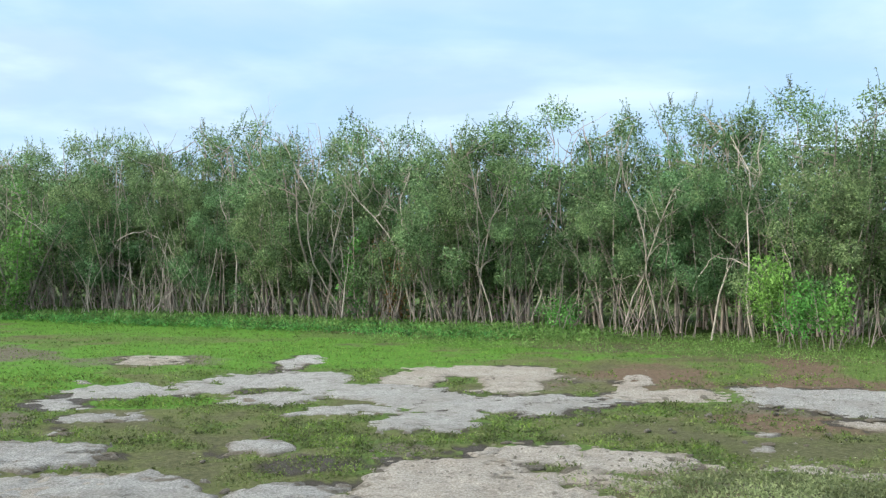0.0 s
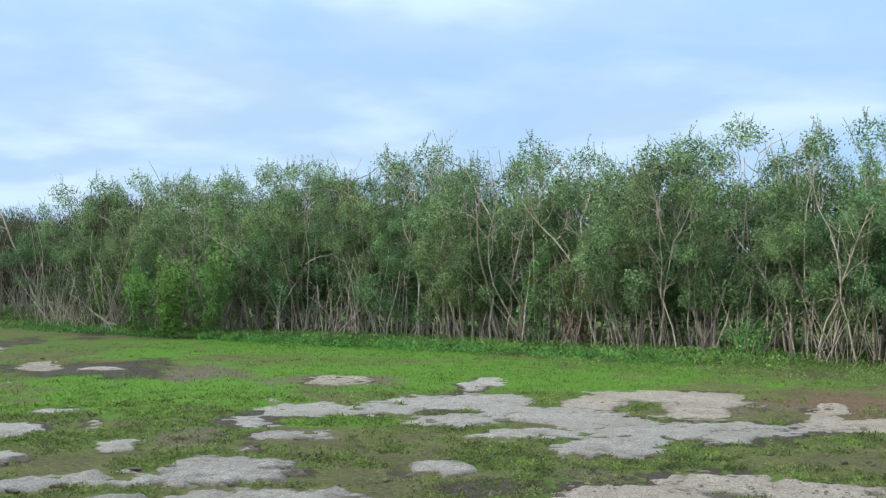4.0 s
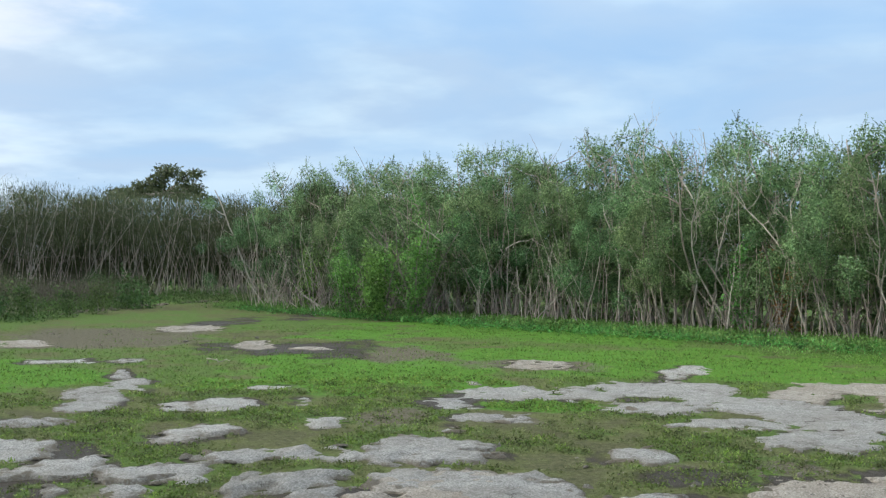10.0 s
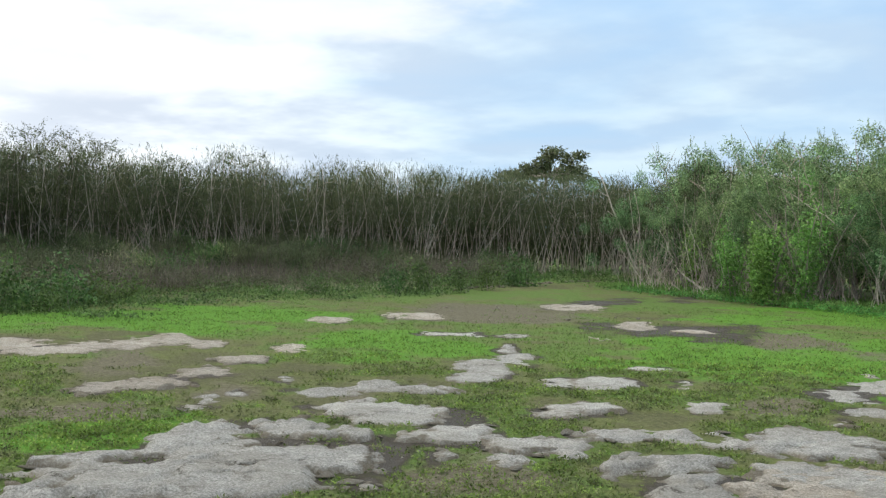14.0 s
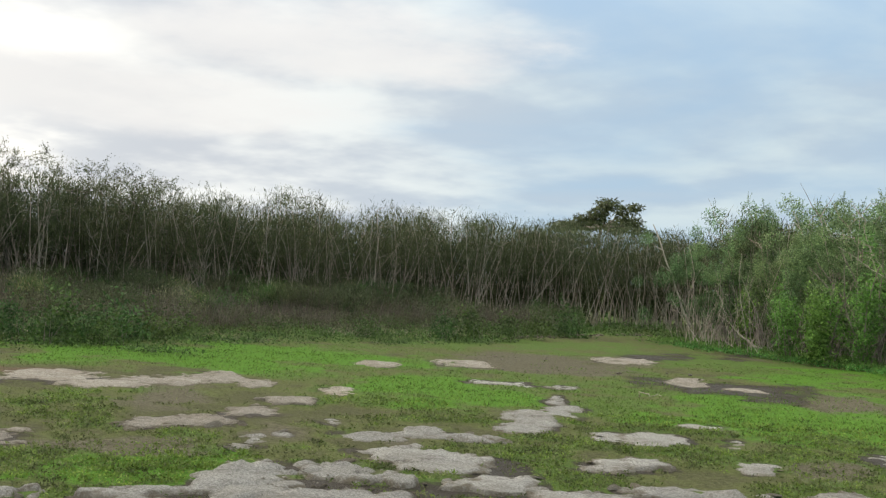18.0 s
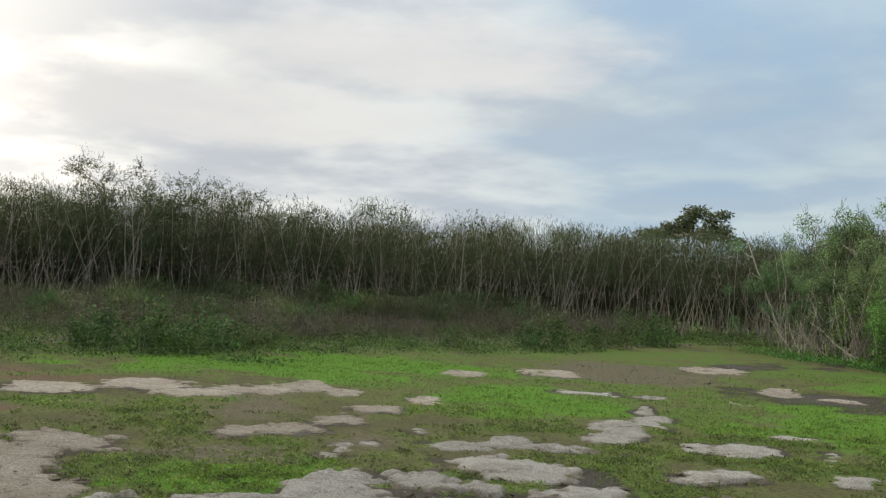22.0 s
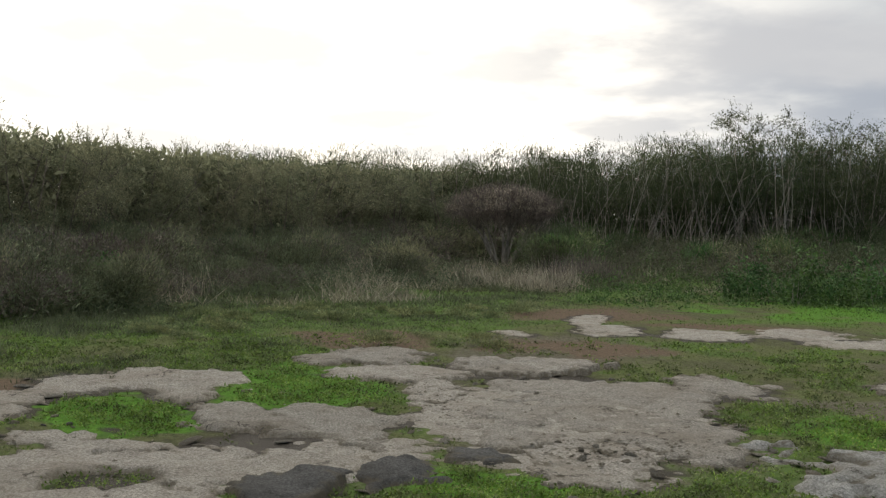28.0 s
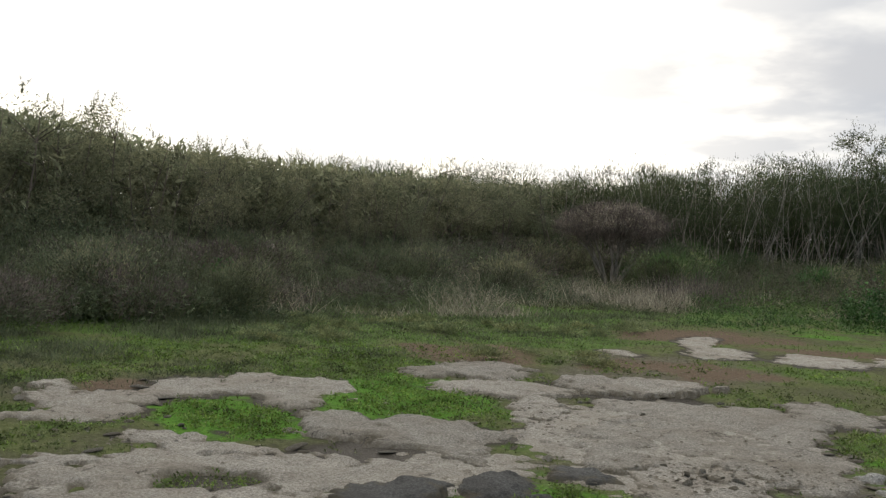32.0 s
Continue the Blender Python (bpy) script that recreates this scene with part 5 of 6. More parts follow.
def rosettes(name, xy, leaves_each, height, leaf, mat, rng, label, spread, category="weeds"):
    """Small mounded weeds as one mesh: broad leaves that fan up and outwards round each plant's foot."""
    n = len(xy)
    k = np.repeat(np.arange(n), leaves_each)
    h, ln, sp = (np.broadcast_to(np.asarray(a, float), (n,))[k] for a in (height, leaf, spread))
    size = rng.uniform(0.5, 1.35, n)[k]
    off = rng.normal(size=(len(k), 2)) * (sp * size)[:, None] * 0.6
    lift = np.exp(-(np.hypot(off[:, 0], off[:, 1]) / (sp * size)) ** 2)
    base = np.zeros((len(k), 3))
    base[:, :2] = xy[k] + off
    base[:, 2] = ground_height(base[:, 0], base[:, 1]) + h * size * lift * rng.uniform(0.25, 1.0, len(k))
    out = np.concatenate([off / (sp * size)[:, None], np.full((len(k), 1), 0.35)], 1)
    way = unit(out * 0.6 + rng.normal(size=base.shape) * 0.5)
    ln = ln * rng.uniform(0.6, 1.3, len(k))
    v, t = facing_tris(base, base + way * ln[:, None], ln * 0.75, unit(out + [0, 0, 0.5] + rng.normal(size=base.shape) * 0.4))
    return tagged(new(name, mesh_of(name, v, tris=t, mats=[mat])), label, category, kind="stuff")


rng = np.random.RandomState(31)
xy = thin_out(turf_points(rng, 88000, 2.6, 15), rng, False)
r = np.hypot(xy[:, 0], xy[:, 1])
tufts("turf", xy, 5, 0.014 + 0.0012 * r, 0.006 + 0.0006 * r, GRASS, rng, "short patchy olive-green turf", 1.1, 0.05)
xy = thin_out(turf_points(rng, 46000, 2.6, 16), rng, True)
r = np.hypot(xy[:, 0], xy[:, 1])
tufts("lush_grass", xy, 5, 0.02 + 0.0014 * r, 0.006 + 0.0006 * r, LUSH, rng, "bright green fresh grass", 0.9, 0.05)
xy = thin_out(turf_points(rng, 92000, 2.6, 15), rng, True)
r = np.hypot(xy[:, 0], xy[:, 1])
rosettes("creeping_weeds", xy, 9, 0.045, 0.018 + 0.0014 * r, LUSH, rng, "small bright green creeping weeds in mounded mats", 0.05)
xy = thin_out(turf_points(rng, 86000, 2.6, 14), rng, False)
xy = xy[growth(xy[:, 0], xy[:, 1]) + 0.4 * smooth_noise(xy[:, 0], xy[:, 1], 2.0, 81) > 0.35]
r = np.hypot(xy[:, 0], xy[:, 1])
rosettes("creeping_weeds", xy, 8, 0.035, 0.016 + 0.0014 * r, GRASS, rng, "small olive-green creeping weeds in the turf", 0.045)
far = thin_out(turf_points(rng, 26000, 15, 27), rng, True)
tufts("lush_grass", far, 5, 0.06, 0.02, LUSH, rng, "bright green fresh grass farther off", 0.9, 0.10)
far = thin_out(turf_points(rng, 16000, 14, 27), rng, False)
tufts("turf", far, 5, 0.05, 0.018, GRASS, rng, "short olive-green turf farther off", 1.0, 0.10)

# ---------------------------------------------------------------- dead wood, vines and single plants


def dead_tree(seed, height, radius=0.035, limbs=5, lean=0.08, crook=0.12, reach=1.1):
    """A bleached leafless tree: a crooked trunk and forked limbs."""
    rng = np.random.RandomState(seed)
    root = new("dead_tree")
    a = rng.uniform(0, 6.28)
    p = wander(rng, (0, 0, -0.1), (math.cos(a) * lean, math.sin(a) * lean, 1), height, 9, crook)
    s = Soup()
    s.add(*tube(p, np.linspace(radius, radius * 0.28, len(p)), 6))
    part("trunk", s.mesh("trunk", PALE, True), root)
    for k in range(limbs):
        i = rng.randint(3, len(p) - 1)
        a = rng.uniform(0, 6.28)
        r = radius * 0.55 * (1 - 0.07 * i)
        b = wander(rng, p[i], (math.cos(a), math.sin(a), rng.uniform(0.7, 1.8)), reach * rng.uniform(0.6, 1.3), 6, crook * 1.7, 0.08)
        s = Soup()
        s.add(*tube(b, np.linspace(r, r * 0.3, len(b)), 5))
        limb = part("limb", s.mesh("limb", PALE, True), root)
        for _ in range(2):
            j = rng.randint(1, len(b) - 1)
            c = wander(rng, b[j], (b[-1] - b[0]) + rng.normal(size=3) * 0.7, reach * rng.uniform(0.3, 0.7), 4, crook * 2)
            s = Soup()
            s.add(*tube(c, np.linspace(r * 0.5, r * 0.15, len(c)), 4))
            part("twig", s.mesh("twig", PALE, True), limb)
    return root


def put(ob, az, r, z=0.0, turn=0.0, size=1.0):
    x, y = polar(az, r)
    ob.matrix_basis = Matrix.LocRotScale((x, y, z), Euler((0, 0, radians(turn))), (size,) * 3)
    return ob


SNAGS = [  # bearing, distance, height, radius, limbs
    (8.6, 26.0, 5.35, 0.030, 6), (7.7, 26.3, 5.1, 0.030, 5), (7.0, 25.6, 5.0, 0.045, 6), (6.2, 25.8, 4.9, 0.030, 6), (5.3, 25.4, 5.0, 0.032, 6),
    (9.8, 26.8, 4.6, 0.028, 5), (10.9, 26.4, 4.5, 0.032, 5), (1.3, 24.3, 3.9, 0.045, 3), (0.3, 24.2, 4.4, 0.040, 4), (-1.7, 23.6, 3.8, 0.035, 4),
    (-3.2, 24.2, 4.5, 0.05, 5), (-9.4, 22.3, 4.0, 0.035, 5), (-11.5, 22.0, 4.1, 0.03, 4), (-14.0, 21.2, 4.3, 0.036, 5), (-16.2, 20.8, 4.4, 0.034, 6),
    (18.0, 29.6, 4.3, 0.028, 4), (29.3, 36.0, 3.7, 0.03, 4)]
for k, (az, r, h, rad, limbs) in enumerate(SNAGS):
    tagged(put(dead_tree(300 + k, h, rad * 0.72, limbs + 4, 0.06, 0.17, 0.85), az, r - 0.55), "bleached leafless dead tree rising out of the green thicket", "dead tree", "dead trees")


rng = np.random.RandomState(66)
for k in range(20):
    x, y = edge_points(rng, 1, 0.05, 1.0, -1.2, -0.1)[0]
    ob = dead_tree(340 + k, rng.uniform(2.6, 4.7), 0.019, 5, 0.12, 0.11, 0.8)
    ob.location = (x, y, 0)
    tagged(ob, "thin leafless grey sapling among the green leaves", "dead tree", "thin dead saplings")


def leaning_pole(name, a, b, radius, sag=0.0, label="", seed=1):
    """A bare pole or branch from a to b."""
    rng = np.random.RandomState(seed)
    a, b = np.array(a, float), np.array(b, float)
    t = np.linspace(0, 1, 9)[:, None]
    p = a + (b - a) * t + np.array([0, 0, 1.0]) * sag * np.sin(np.pi * t) + rng.normal(size=(9, 3)) * 0.02
    root = new(name)
    s = Soup()
    s.add(*tube(p - a, np.linspace(radius, radius * 0.45, 9), 6))
    part("trunk", s.mesh("trunk", PALE, True), root)
    for i in ((4, 6) if radius > 0.017 else ()):
        c = wander(rng, (p - a)[i], (b - a) / np.linalg.norm(b - a) + rng.normal(size=3) * 0.6, 0.5, 4, 0.15)
        s = Soup()
        s.add(*tube(c, np.linspace(radius * 0.5, radius * 0.15, len(c)), 4))
        part("twig", s.mesh("twig", PALE, True), root)
    root.location = a
    return tagged(root, label, "branch")


def at(az, r, z):
    return (*polar(az, r), z)


leaning_pole("leaning_dead_tree", at(30.2, 37.2, 0.6), at(32.2, 37.6, 3.95), 0.035, 0.0, "bleached dead trunk leaning out at the thicket corner", 3)
leaning_pole("fallen_branch", at(27.8, 33.6, 0.62), at(25.8, 32.6, 0.03), 0.04, -0.12, "pale fallen branch lying off the thicket edge", 4)
leaning_pole("arched_branch", at(16.9, 26.9, 1.85), at(14.6, 26.6, 1.9), 0.013, 0.25, "pale arched bare branch in front of the leaves", 5)
leaning_pole("leaning_branch", at(-4.6, 22.9, 0.0), at(-6.6, 22.7, 2.1), 0.022, 0.1, "bare pale stem leaning at the thicket edge", 6)
leaning_pole("leaning_branch", at(-13.0, 20.9, 0.9), at(-14.6, 20.7, 1.6), 0.011, 0.15, "bare pale stem leaning at the thicket edge", 7)


def stick_bundle(seed, n, height, radius, mat, name="brushwood"):
    """Thin bare stems that lean through one another."""
    rng = np.random.RandomState(seed)
    root = new(name)
    for k in range(n):
        a = rng.uniform(0, 6.28)
        start = rng.normal(size=3) * [0.35, 0.35, 0]
        p = wander(rng, start - [0, 0, 0.05], (rng.normal() * 0.3, rng.normal() * 0.3, 1), height * rng.uniform(0.4, 1.0), 4, 0.16)
        s = Soup()
        r = radius * rng.uniform(0.5, 1.3)
        s.add(*tube(p, np.linspace(r, r * 0.4, len(p)), 4))
        part("stick", s.mesh("stick", mat, True), root)
    return root


rng = np.random.RandomState(77)
bundles = [stick_bundle(400 + k, 11, 1.9, 0.011, (BARK, POLE, BARK)[k % 3]) for k in range(6)]
scatter(bundles, [(*p, 1.0) for p in along(rng, EDGE_A, EDGE_B, 0.9, 0.25, 0.25)], "tangle of bare tan stems at the foot of the thicket", "brushwood", "brushwood at the thicket edge", rng, 0.7, 1.15, 0.05)

canes = [stick_bundle(420 + k, 7, 3.3, 0.013, (PALE, POLE, PALE)[k], "bare_canes") for k in range(3)]
scatter(canes, [(x, y, 1.0) for x, y in edge_points(rng, 14, 0.58, 0.98, -0.2, 0.5)] + [(*polar(a, r), 1.1) for a, r in ((26.2, 31.2), (27.0, 31.8), (27.6, 32.4), (28.2, 32.8), (28.8, 33.3), (29.3, 33.8), (29.8, 34.4), (30.3, 35.2))], "tall bare pale canes in front of the leaves", "brushwood", "canes at the thicket corner", rng, 0.6, 1.1, 0.08)


def draped_vine(seed, width, height, leaves, mat=VINE, name="vine_bush"):
    """A mound of vine leaves hung over stems."""
    rng = np.random.RandomState(seed)
    root = new(name)
    for k in range(5):
        s = Soup()
        p = wander(rng, (rng.normal() * width * 0.2, rng.normal() * width * 0.15, -0.05), (rng.normal() * 0.2, rng.normal() * 0.2, 1), height * 0.9, 5, 0.1)
        r = min(0.025, 0.009 * height)
        s.add(*tube(p, np.linspace(r, r * 0.4, len(p)), 4))
        part("stem", s.mesh("stem", BARK, True), root)
    n = max(6, leaves // 25)
    lines = [wander(rng, (rng.normal() * width * 0.12, rng.normal() * width * 0.10, 0.1), (rng.normal() * width * 0.35 / height, rng.normal() * width * 0.3 / height, 1), height * rng.uniform(0.55, 1.0), 6, 0.12, -0.03) for _ in range(7)]
    pick, u = rng.randint(0, 7, n), rng.uniform(0.4 if mat is VINE_LIGHT else 0.05, 1.0, n) * 6
    c = np.stack([[np.interp(t, np.arange(7), lines[i][:, a]) for a in range(3)] for i, t in zip(pick, u)])
    c += rng.normal(size=c.shape) * [width * 0.13, width * 0.13, 0.08]
    base, tip, ln, face = leaf_cloud(rng, c, rng.uniform(0.14, 0.30, n), n * 32, 0.08 if mat is VINE else 0.06, 1.1)
    lift = np.maximum(0, 0.03 - base[:, 2])[:, None] * [0, 0, 1]
    v, t = facing_tris(base + lift, tip + lift, ln * 0.85, face)
    me = mesh_of("foliage", v, tris=t, mats=[mat])
    tagged(part("foliage", me, root), kind="stuff")
    return root


vine_label = "mound of bright green vines over bare stems at the thicket edge"
for k, (az, r, w, h, n) in enumerate([(23.6, 28.9, 0.95, 2.7, 3200), (25.2, 30.2, 0.8, 2.0, 1800), (21.8, 28.4, 0.6, 3.0, 1900), (27.4, 33.5, 0.6, 2.3, 900),
                                      (-17.3, 19.5, 0.55, 1.6, 1700), (-18.5, 19.2, 0.5, 1.1, 1000), (-19.8, 19.0, 0.5, 1.2, 900), (-6.3, 22.0, 0.8, 0.6, 700), (4.7, 24.2, 0.5, 2.2, 500)]):
    tagged(put(draped_vine(500 + k, w, h, n, VINE_LIGHT if az < 0 else VINE), az, r, 0, k * 40), vine_label, "vine", "vine mounds")
tagged(put(draped_vine(520, 0.35, 4.7, 1500, VINE, "vine_column"), -3.1, 23.9), "dead trunk wrapped to its top in green vine", "vine")
tagged(put(draped_vine(521, 0.5, 3.6, 900, VINE, "vine_column"), 21.0, 29.6), "stem wrapped in dark green vine", "vine")
tagged(put(draped_vine(522, 0.45, 2.4, 700, DEAD_LEAF, "dead_vine"), 2.6, 23.8, 0.0), "withered brown vine hanging in the thicket", "vine")


def vase_bush(seed, height, width):
    """A bare bush: stems that spread like a vase into a dense flat dome of twigs, with pale seed heads."""
    rng = np.random.RandomState(seed)
    root = new("bare_bush")
    ends = []
    for k in range(13):
        a = k * 6.283 / 13 + rng.normal() * 0.2
        out = rng.uniform(0.25, 1.0)
        p = wander(rng, (math.cos(a) * 0.12, math.sin(a) * 0.12, -0.05), (math.cos(a) * out * 0.9, math.sin(a) * out * 0.9, 1), height * 0.78, 6, 0.07)
        s = Soup()
        s.add(*tube(p, np.linspace(0.05, 0.018, len(p)), 5))
        part("stem", s.mesh("stem", BARK, True), root)
        for j in (4, 5, 6):
            for _ in range(4):
                b = wander(rng, p[j], (p[j] - p[0]) * [1.1, 1.1, 0.9] / height + rng.normal(size=3) * 0.3 + [0, 0, 0.45], height * 0.30, 4, 0.16)
                ends.append(b)
    twigs = Soup()
    for b in ends:
        twigs.add(*tube(b, np.linspace(0.010, 0.004, len(b)), 3))
        for j in (1, 2, 3, 4):
            for _ in range(5):
                c = wander(rng, b[j], (b[-1] - b[0]) / height + rng.normal(size=3) * 0.35 + [0, 0, 0.15], 0.38, 3, 0.2)
                c[:, 2] = np.minimum(c[:, 2], height * (1.0 - 0.12 * ((c[:, 0] ** 2 + c[:, 1] ** 2) / (width * 0.5) ** 2)) + rng.normal() * 0.04)
                twigs.add(*tube(c, np.linspace(0.005, 0.003, len(c)), 3))
    tagged(part("twig_mass", twigs.mesh("twig_mass", TWIG), root, "dense grey-brown twigs"), kind="stuff")
    def crown_points(n, top_share):
        a, rho = rng.uniform(0, 6.28, n), np.sqrt(rng.uniform(0, 1, n))
        top, low = 1.0 - 0.28 * rho ** 2.2, 0.26 + 0.30 * rho ** 1.2
        z = height * (low + (top - low) * rng.uniform(1 - top_share, 1, n) ** 0.7)
        wave = 1 + 0.10 * np.sin(3 * a + 1) + 0.06 * np.sin(7 * a)
        return np.stack([np.cos(a) * rho * width * 0.5 * wave, np.sin(a) * rho * width * 0.5 * wave, z + rng.normal(size=n) * 0.05], 1)
    base = crown_points(9000, 0.85)
    way = unit(base * [1, 1, 0.3] / width + rng.normal(size=base.shape) * 0.35 + [0, 0, 0.45])
    v, t = leaf_tris(base, base + way * rng.uniform(0.14, 0.34, len(base))[:, None], 0.016, rng)
    tagged(part("outer_twig_mass", mesh_of("outer_twig_mass", v, tris=t, mats=[MAUVE]), root, "fine brown twigs"), kind="stuff")
    base = crown_points(6500, 0.4)
    v, t = leaf_tris(base, base + unit(rng.normal(size=base.shape) * 0.6 + [0, 0, 0.6]) * 0.10, 0.022, rng)
    tagged(part("seed_crown", mesh_of("seed_crown", v, tris=t, mats=[STRAW]), root, "pale dry seed heads"), kind="stuff")
    return root


tagged(put(vase_bush(9, 2.75, 3.5), 78.25, 35.5), "round bare twiggy bush with pale dry top", "bush")


def spreading_tree(seed, height, width):
    """A tree with a clear trunk and a flat layered crown."""
    rng = np.random.RandomState(seed)
    root = new("tree")
    p = wander(rng, (0, 0, -0.1), (0, 0, 1), height * 0.8, 5, 0.05)
    s = Soup()
    s.add(*tube(p, np.linspace(0.16, 0.09, len(p)), 8))
    part("trunk", s.mesh("trunk", BARK, True), root)
    tips = []
    for k in range(11):
        a = k * 2.4
        b = wander(rng, p[-1], (math.cos(a), math.sin(a), rng.uniform(0.15, 0.5)), width * rng.uniform(0.25, 0.48), 5, 0.15)
        b[:, 2] = np.minimum(b[:, 2], height * 0.97)
        s = Soup()
        s.add(*tube(b, np.linspace(0.07, 0.015, len(b)), 5))
        part("limb", s.mesh("limb", BARK, True), root)
        tips += [b[-1], b[-2], b[-3]]
    base, end, ln, face = leaf_cloud(rng, np.array(tips), rng.uniform(0.35, 0.75, len(tips)), 8000, 0.2, 0.45)
    v, t = facing_tris(base, end, ln * 0.5, face)
    tagged(part("crown", mesh_of("crown", v, tris=t, mats=[SHADED_LEAF]), root), kind="stuff")
    return root


tagged(put(spreading_tree(12, 6.5, 6.2), 35.1, 62.0, 0, 90, 1.0), "dark spreading tree standing behind the far thicket", "tree")

# ---------------------------------------------------------------- shrubs of the verge
rng = np.random.RandomState(88)
bushes = [draped_vine(540 + k, 1.5, 1.2, 1100, (WEED, SHADED_LEAF, OLIVE, HAZED_LEAF)[k], "verge_bush") for k in range(4)]
xy, f = verge_points(rng, 130, 36, 104, 0.45, 1.0)
bearing = np.degrees(np.arctan2(-xy[:, 0], xy[:, 1]))
sel = (bearing < 74) | (bearing > 84)
xy, f = xy[sel], f[sel]
scatter(bushes, [(x, y, 0.5 + 0.6 * ff) for (x, y), ff in zip(xy, f)], "rounded leafy bush in the weedy verge", "bush", "bushes of the verge", rng, 0.7, 1.2, 0.03, 0.2)
green = [draped_vine(550 + k, 0.9, 0.55, 800, WEED, "weed_clump") for k in range(2)]
scatter(green, [(*polar(a, r), 1.0) for a, r in ((39.5, 31.5), (41.5, 30.5), (43, 30), (38, 33), (62, 24.2), (63.5, 24), (65, 23.8), (66.2, 23.8), (61, 24.6), (59.5, 25), (60.3, 23.4), (62.8, 23.2), (58.3, 25.6), (57, 26.2), (36.5, 36), (47, 29.5))],
        "clump of dark green broad-leaved weeds at the verge", "weeds", "clumps of broad-leaved weeds", rng, 0.9, 1.7)


def brush_mound(seed, width, height, mat, second):
    """A rounded bush of fine upright shoots over a few woody stems."""
    rng = np.random.RandomState(seed)
    root = new("brush_mound")
    for k in range(2):
        a = rng.uniform(0, 6.28)
        p = wander(rng, (math.cos(a) * 0.08, math.sin(a) * 0.08, -0.05), (math.cos(a) * 0.5, math.sin(a) * 0.5, 1), height * 0.85, 5, 0.15)
        s = Soup()
        s.add(*tube(p, np.linspace(0.014, 0.005, len(p)), 4))
        part("stem", s.mesh("stem", TWIG, True), root)
    for share, m in ((2600, mat), (900, second)) if height > 0.3 else ((480, mat), (160, second)):
        lumps = rng.normal(size=(9, 3)) * [width * 0.24, width * 0.24, 0] + [0, 0, 0]
        lumps[:, 2] = height * rng.uniform(0.35, 0.75, 9)
        k = rng.randint(0, 9, share)
        base = lumps[k] + unit(rng.normal(size=(share, 3))) * rng.uniform(0.3, 1, (share, 1)) ** 0.5 * [width * 0.26, width * 0.26, height * 0.30]
        base[:, 2] = np.maximum(base[:, 2], 0.03)
        out = base - [0, 0, height * 0.2]
        tip = base + unit(unit(out) * 0.7 + rng.normal(size=base.shape) * 0.45 + [0, 0, 0.35]) * rng.uniform(0.07, 0.19, (share, 1)) * min(1.0, 0.25 + height)
        v, t = leaf_tris(base, tip, 0.024 if height > 0.3 else 0.016, rng)
        tagged(part("foliage", mesh_of("foliage", v, tris=t, mats=[m]), root), kind="stuff")
    return root


mounds = [brush_mound(560 + k, 1.7, 1.15, (OLIVE, SAGE, MAUVE, OLIVE, HAZED_LEAF)[k], (MAUVE, OLIVE, OLIVE, SAGE, MAUVE)[k]) for k in range(5)]
xy, f = verge_points(rng, 150, 74, 113, 0.28, 0.97)
bearing = np.degrees(np.arctan2(-xy[:, 0], xy[:, 1]))
clear = (bearing > 82.5) | (np.hypot(xy[:, 0], xy[:, 1]) > 37)
xy, f = xy[clear], f[clear]
scatter(mounds, [(x, y, 0.55 + 0.65 * ff) for (x, y), ff in zip(xy, f)], "rounded olive-brown bush of fine shoots in the dry verge", "bush", "brush mounds of the verge", rng, 0.6, 1.25, 0.04, 0.25)
mounds = [brush_mound(570 + k, 1.5, 1.2, (WEED, SHADED_LEAF, OLIVE)[k], (PALE_SAGE, OLIVE, WEED)[k]) for k in range(3)]
xy, f = verge_points(rng, 46, 44, 77, 0.45, 0.97)
scatter(mounds, [(x, y, 0.7 + 0.5 * ff) for (x, y), ff in zip(xy, f)], "green leafy bush below the thin saplings", "bush", "green bushes below the saplings", rng, 0.6, 1.3, 0.04, 0.25)
clumps = [brush_mound(580 + k, 0.42, 0.11, PALE_SAGE, PALE_SAGE) for k in range(3)]
xy = np.array([polar(a, r) for a, r in zip(rng.uniform(77, 97, 90), rng.uniform(13.8, 19.5, 90))])
xy = xy[(smooth_noise(xy[:, 0], xy[:, 1], 0.5, 91) > -0.2) & (rock_at(xy[:, 0], xy[:, 1]) < -0.1)]
scatter(clumps, [(x, y, 1.0) for x, y in xy], "low yellow-green weed clump on reddish soil", "weeds", "weed clumps on the red soil", rng, 0.5, 1.3, 0.04, 0.3)
dead_brush = [stick_bundle(440 + k, 8, 1.5, 0.010, TWIG, "dead_brush") for k in range(4)]
xy, f = verge_points(rng, 80, 44, 72, 0.4, 0.95)
more, f = verge_points(rng, 50, 84, 106, 0.45, 0.95)
xy = np.concatenate([xy, more])
scatter(dead_brush, [(x, y, 1.0) for x, y in xy], "thicket of bare grey-brown twigs in the verge", "brushwood", "dead brush of the verge", rng, 0.6, 1.3, 0.08)

# ---------------------------------------------------------------- loose stones


def stone_mesh(seed, mat):
    rng = np.random.RandomState(seed)
    bm = bmesh.new()
    bmesh.ops.create_icosphere(bm, subdivisions=2, radius=0.5)
    for v in bm.verts:
        n = noise.noise(Vector(v.co) * 1.8 + Vector((seed * 3.1, 0, 0)))
        v.co = Vector((v.co.x * 1.2, v.co.y * 0.9, max(v.co.z, -0.25) * 0.6)) * (1 + 0.45 * n)
    me = bpy.data.meshes.new("stone")
    bm.to_mesh(me)
    bm.free()
    me.materials.append(mat)
    return me


stones = [stone_mesh(k, (ROCK_TAN, ROCK_DARK)[k % 2]) for k in range(5)]
rng = np.random.RandomState(99)


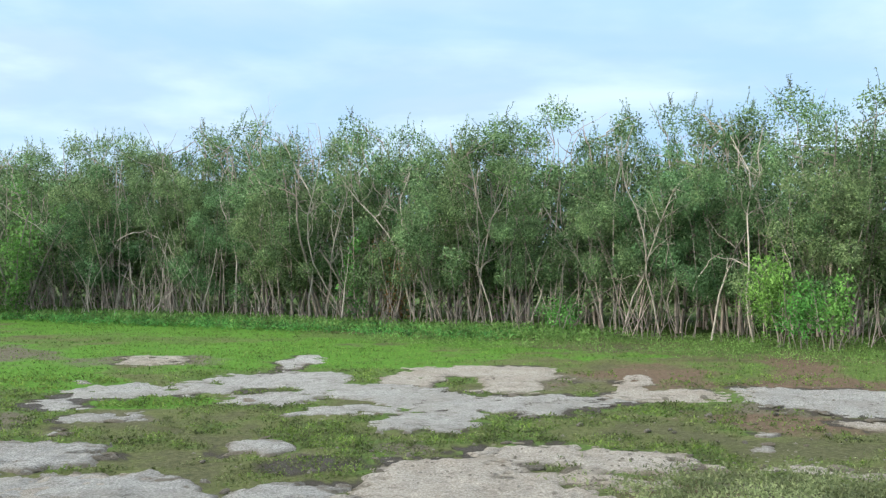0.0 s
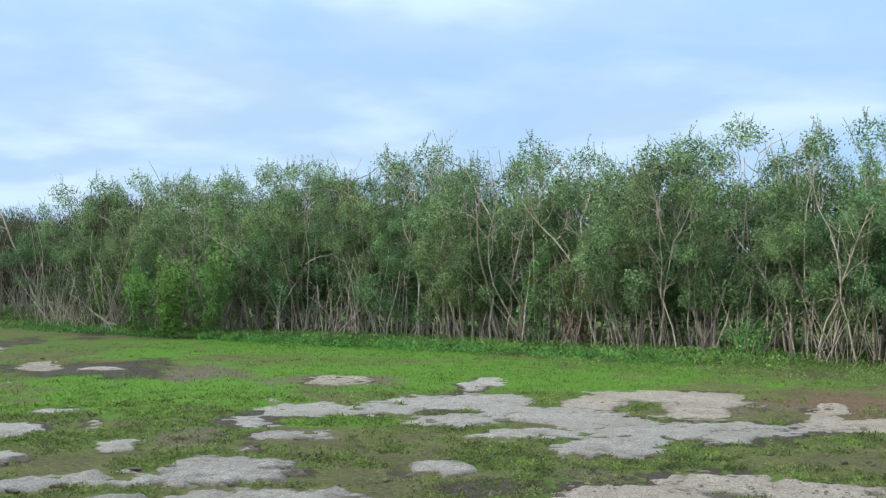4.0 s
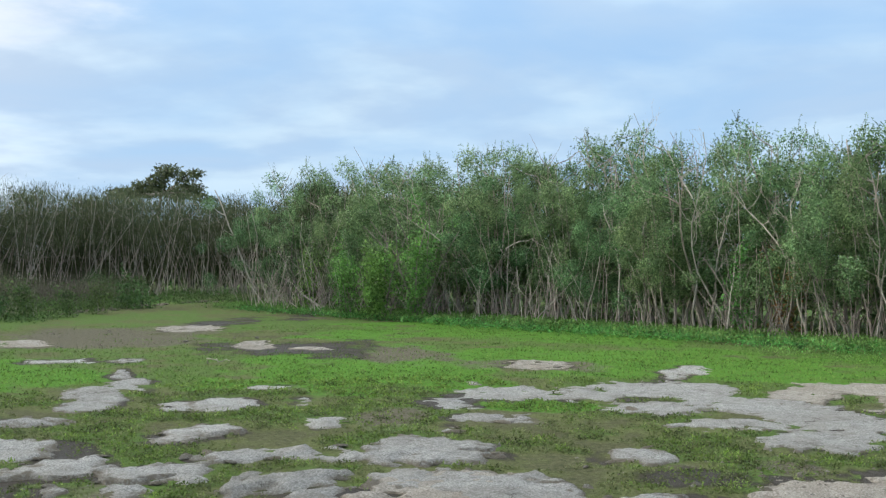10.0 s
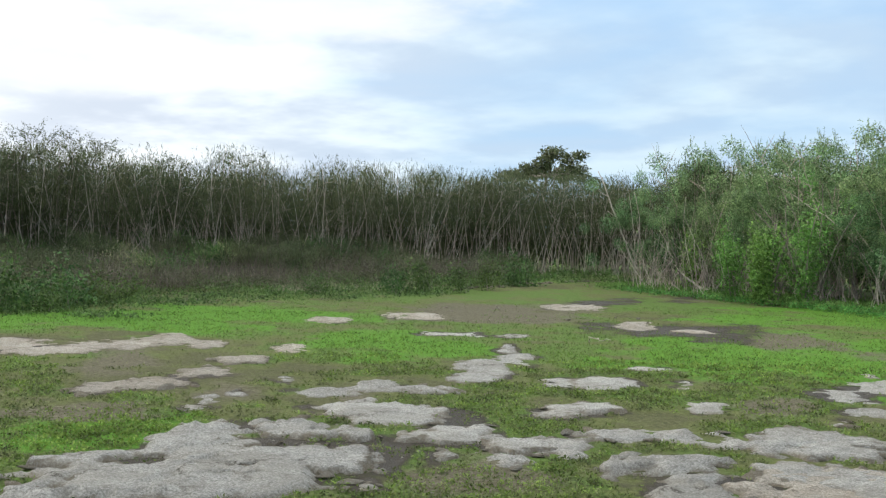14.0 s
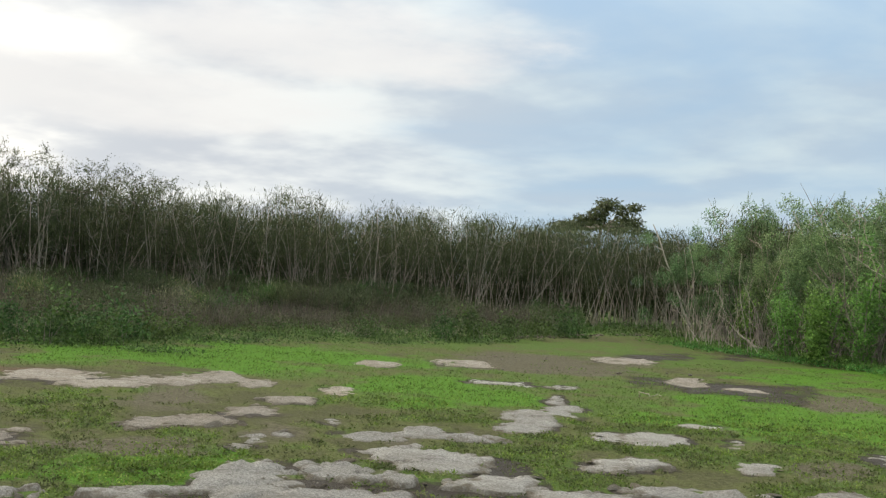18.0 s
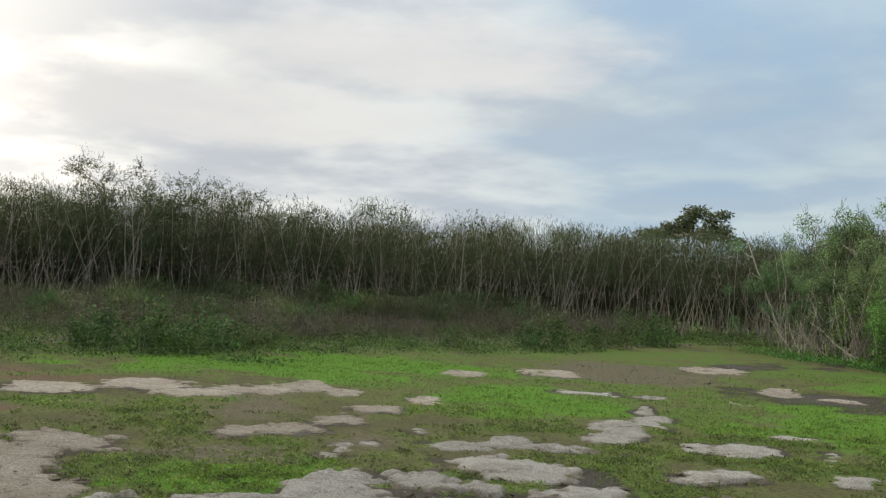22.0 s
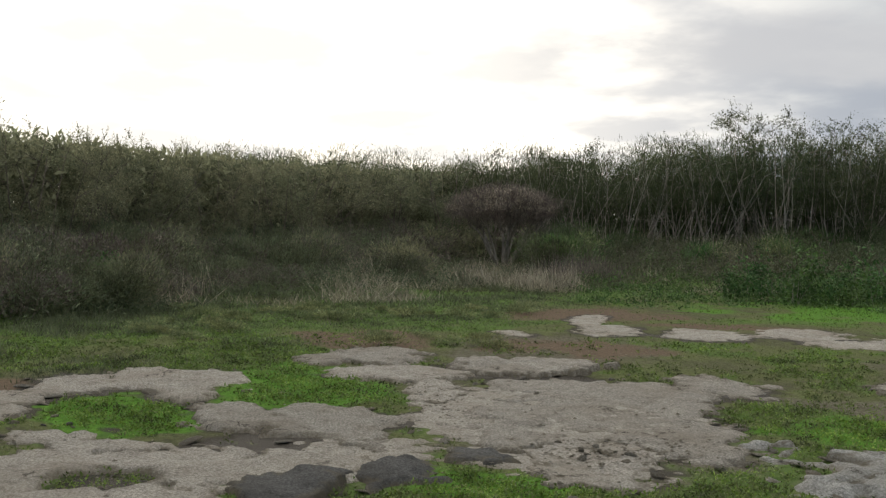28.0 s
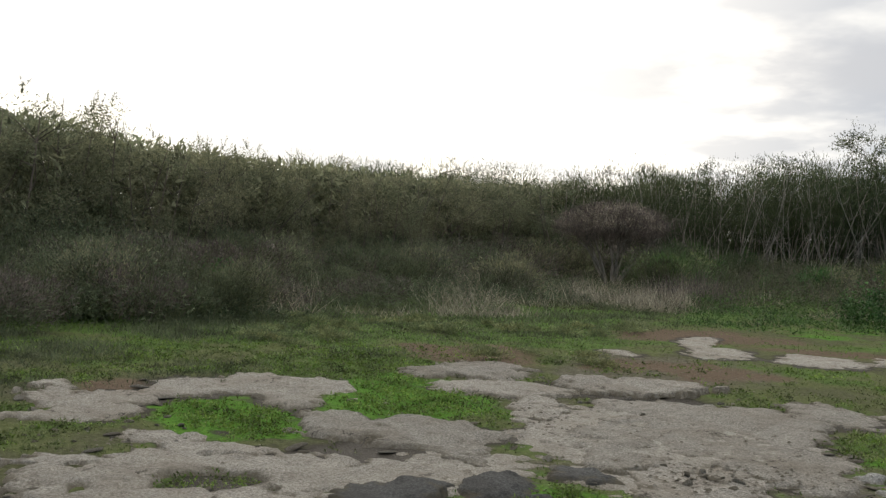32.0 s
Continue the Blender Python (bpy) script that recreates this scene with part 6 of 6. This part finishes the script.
def lay_stone(x, y, size, label, group):
    ob = new("stone", stones[rng.randint(0, 5)])
    ob.matrix_basis = Matrix.LocRotScale((x, y, size * 0.10), Euler((rng.normal() * 0.2, rng.normal() * 0.2, rng.uniform(0, 6.28))), (size, size, size))
    tagged(ob, label, "stone", group)


for k in range(46):
    a = rng.uniform(30.5, 40.5)
    lay_stone(*polar(a, np.interp(a, FRONT_AZ, FRONT_R) * 0.985 + rng.normal() * 0.35), rng.uniform(0.08, 0.22), "grey rubble stone in a low row at the weeds", "row of rubble stones")
stones = [stone_mesh(k, (ROCK, ROCK_TAN, ROCK)[k % 3]) for k in range(5)]
for x, y, spread, n in ((-0.6, 8.3, 0.6, 16), (1.9, 8.6, 0.8, 18), (3.2, 11.2, 0.9, 14), (-8.9, -2.3, 0.35, 12), (-6.9, 2.2, 0.35, 14), (-12.0, 2.0, 0.9, 16), (-6.2, 5.6, 0.5, 12), (-13.5, 18.0, 1.5, 14), (-10.5, 0.9, 0.6, 8)):
    for k in range(n):
        lay_stone(x + rng.normal() * spread, y + rng.normal() * spread, rng.uniform(0.025, 0.085), "small loose stone on bare soil", "loose pebbles")
for x, y, sx, sy, n in ((2.6, 9.6, 1.3, 1.0, 24), (0.6, 8.3, 0.9, 0.25, 14)):
    for k in range(n):
        lay_stone(x + rng.normal() * sx, y + rng.normal() * sy, rng.uniform(0.02, 0.06), "small pale pebble on wet soil", "loose pebbles")
stones = [stone_mesh(k, ROCK_DARK) for k in range(5, 10)]
for x, y, sx, sy, n in ((-6.5, 5.6, 0.14, 0.12, 14), (-6.1, 5.85, 0.12, 0.08, 8), (-7.54, 2.16, 0.15, 0.18, 14), (-8.14, -2.6, 0.2, 0.3, 16), (-10.6, 1.8, 0.4, 0.7, 14)):
    for k in range(n):
        lay_stone(x + rng.normal() * sx, y + rng.normal() * sy, rng.uniform(0.02, 0.06), "dark broken rubble on the slab", "dark rubble")
leaning_pole("fallen_stick", (-9.4, 14.7, 0.03), (-9.0, 14.8, 0.04), 0.011, 0.0, "short pale stick lying on the turf", 8)


# rubble, chips and gravel on and beside the pavement
def gravel(places, mat):
    """Small broken stones too many to pick apart, as one mesh: squat six-sided lumps."""
    corner = np.array([[1, 0, 0], [0.3, 0.9, 0], [-0.8, 0.5, 0], [-0.6, -0.7, 0], [0.5, -0.8, 0], [0.1, 0.0, 0.6]])
    tri, out, n = np.array([[0, 1, 5], [1, 2, 5], [2, 3, 5], [3, 4, 5], [4, 0, 5]]), [], 0
    faces = []
    for x, y, sx, sy, count in places:
        for k in range(count):
            px, py, size, a = x + rng.normal() * sx, y + rng.normal() * sy, rng.uniform(0.006, 0.022), rng.uniform(0, 6.28)
            c = corner * (1 + rng.normal(size=(6, 3)) * 0.22) * size
            c = c @ np.array([[math.cos(a), -math.sin(a), 0], [math.sin(a), math.cos(a), 0], [0, 0, 1]])
            out.append(c + [px, py, float(ground_height(px, py)) + max(0.0, min(0.03, 0.03 * float(rock_at(px, py)) * 8))])
            faces.append(tri + n)
            n += 6
    return tagged(new("gravel", mesh_of("gravel", np.concatenate(out), tris=np.concatenate(faces), mats=[mat])), "scattered broken gravel on the worn pavement", "gravel", kind="stuff")


gravel([(-7.45, 2.34, 0.3, 0.45, 120), (-6.87, -1.09, 0.2, 0.14, 60), (-8.06, -2.03, 0.22, 0.12, 30), (-13.5, 3.63, 0.9, 1.1, 160), (-7.44, 3.06, 0.3, 0.3, 60), (-10.25, 1.45, 0.6, 0.3, 70), (-8.6, 2.2, 1.0, 1.0, 100)], ROCK_TAN)
gravel([(2.0, 8.4, 1.4, 0.4, 260), (2.2, 11.2, 1.4, 0.6, 120), (-0.6, 9.0, 0.6, 0.4, 60), (3.5, 13.0, 1.3, 0.8, 90), (-8.9, 1.0, 1.0, 1.2, 160), (-6.2, 5.7, 0.6, 0.4, 60)], ROCK)
chips = [stone_mesh(k, (ROCK, ROCK_TAN)[k % 2]) for k in range(15, 21)]
spots = turf_points(rng, 9000, 5.0, 12.5)
spots = spots[np.abs(rock_at(spots[:, 0], spots[:, 1]) - 0.02) < 0.05][:170]
for x, y in spots:
    size = rng.uniform(0.06, 0.19)
    ob = new("rock_chip", chips[rng.randint(0, 6)])
    ob.matrix_basis = Matrix.LocRotScale((x, y, float(ground_height(x, y)) + 0.012), Euler((rng.normal() * 0.12, rng.normal() * 0.12, rng.uniform(0, 6.28))), (size, size * 0.75, size * 0.3))
    tagged(ob, "flat limestone flake broken from the slab rim", "stone", "flakes at the slab rims")
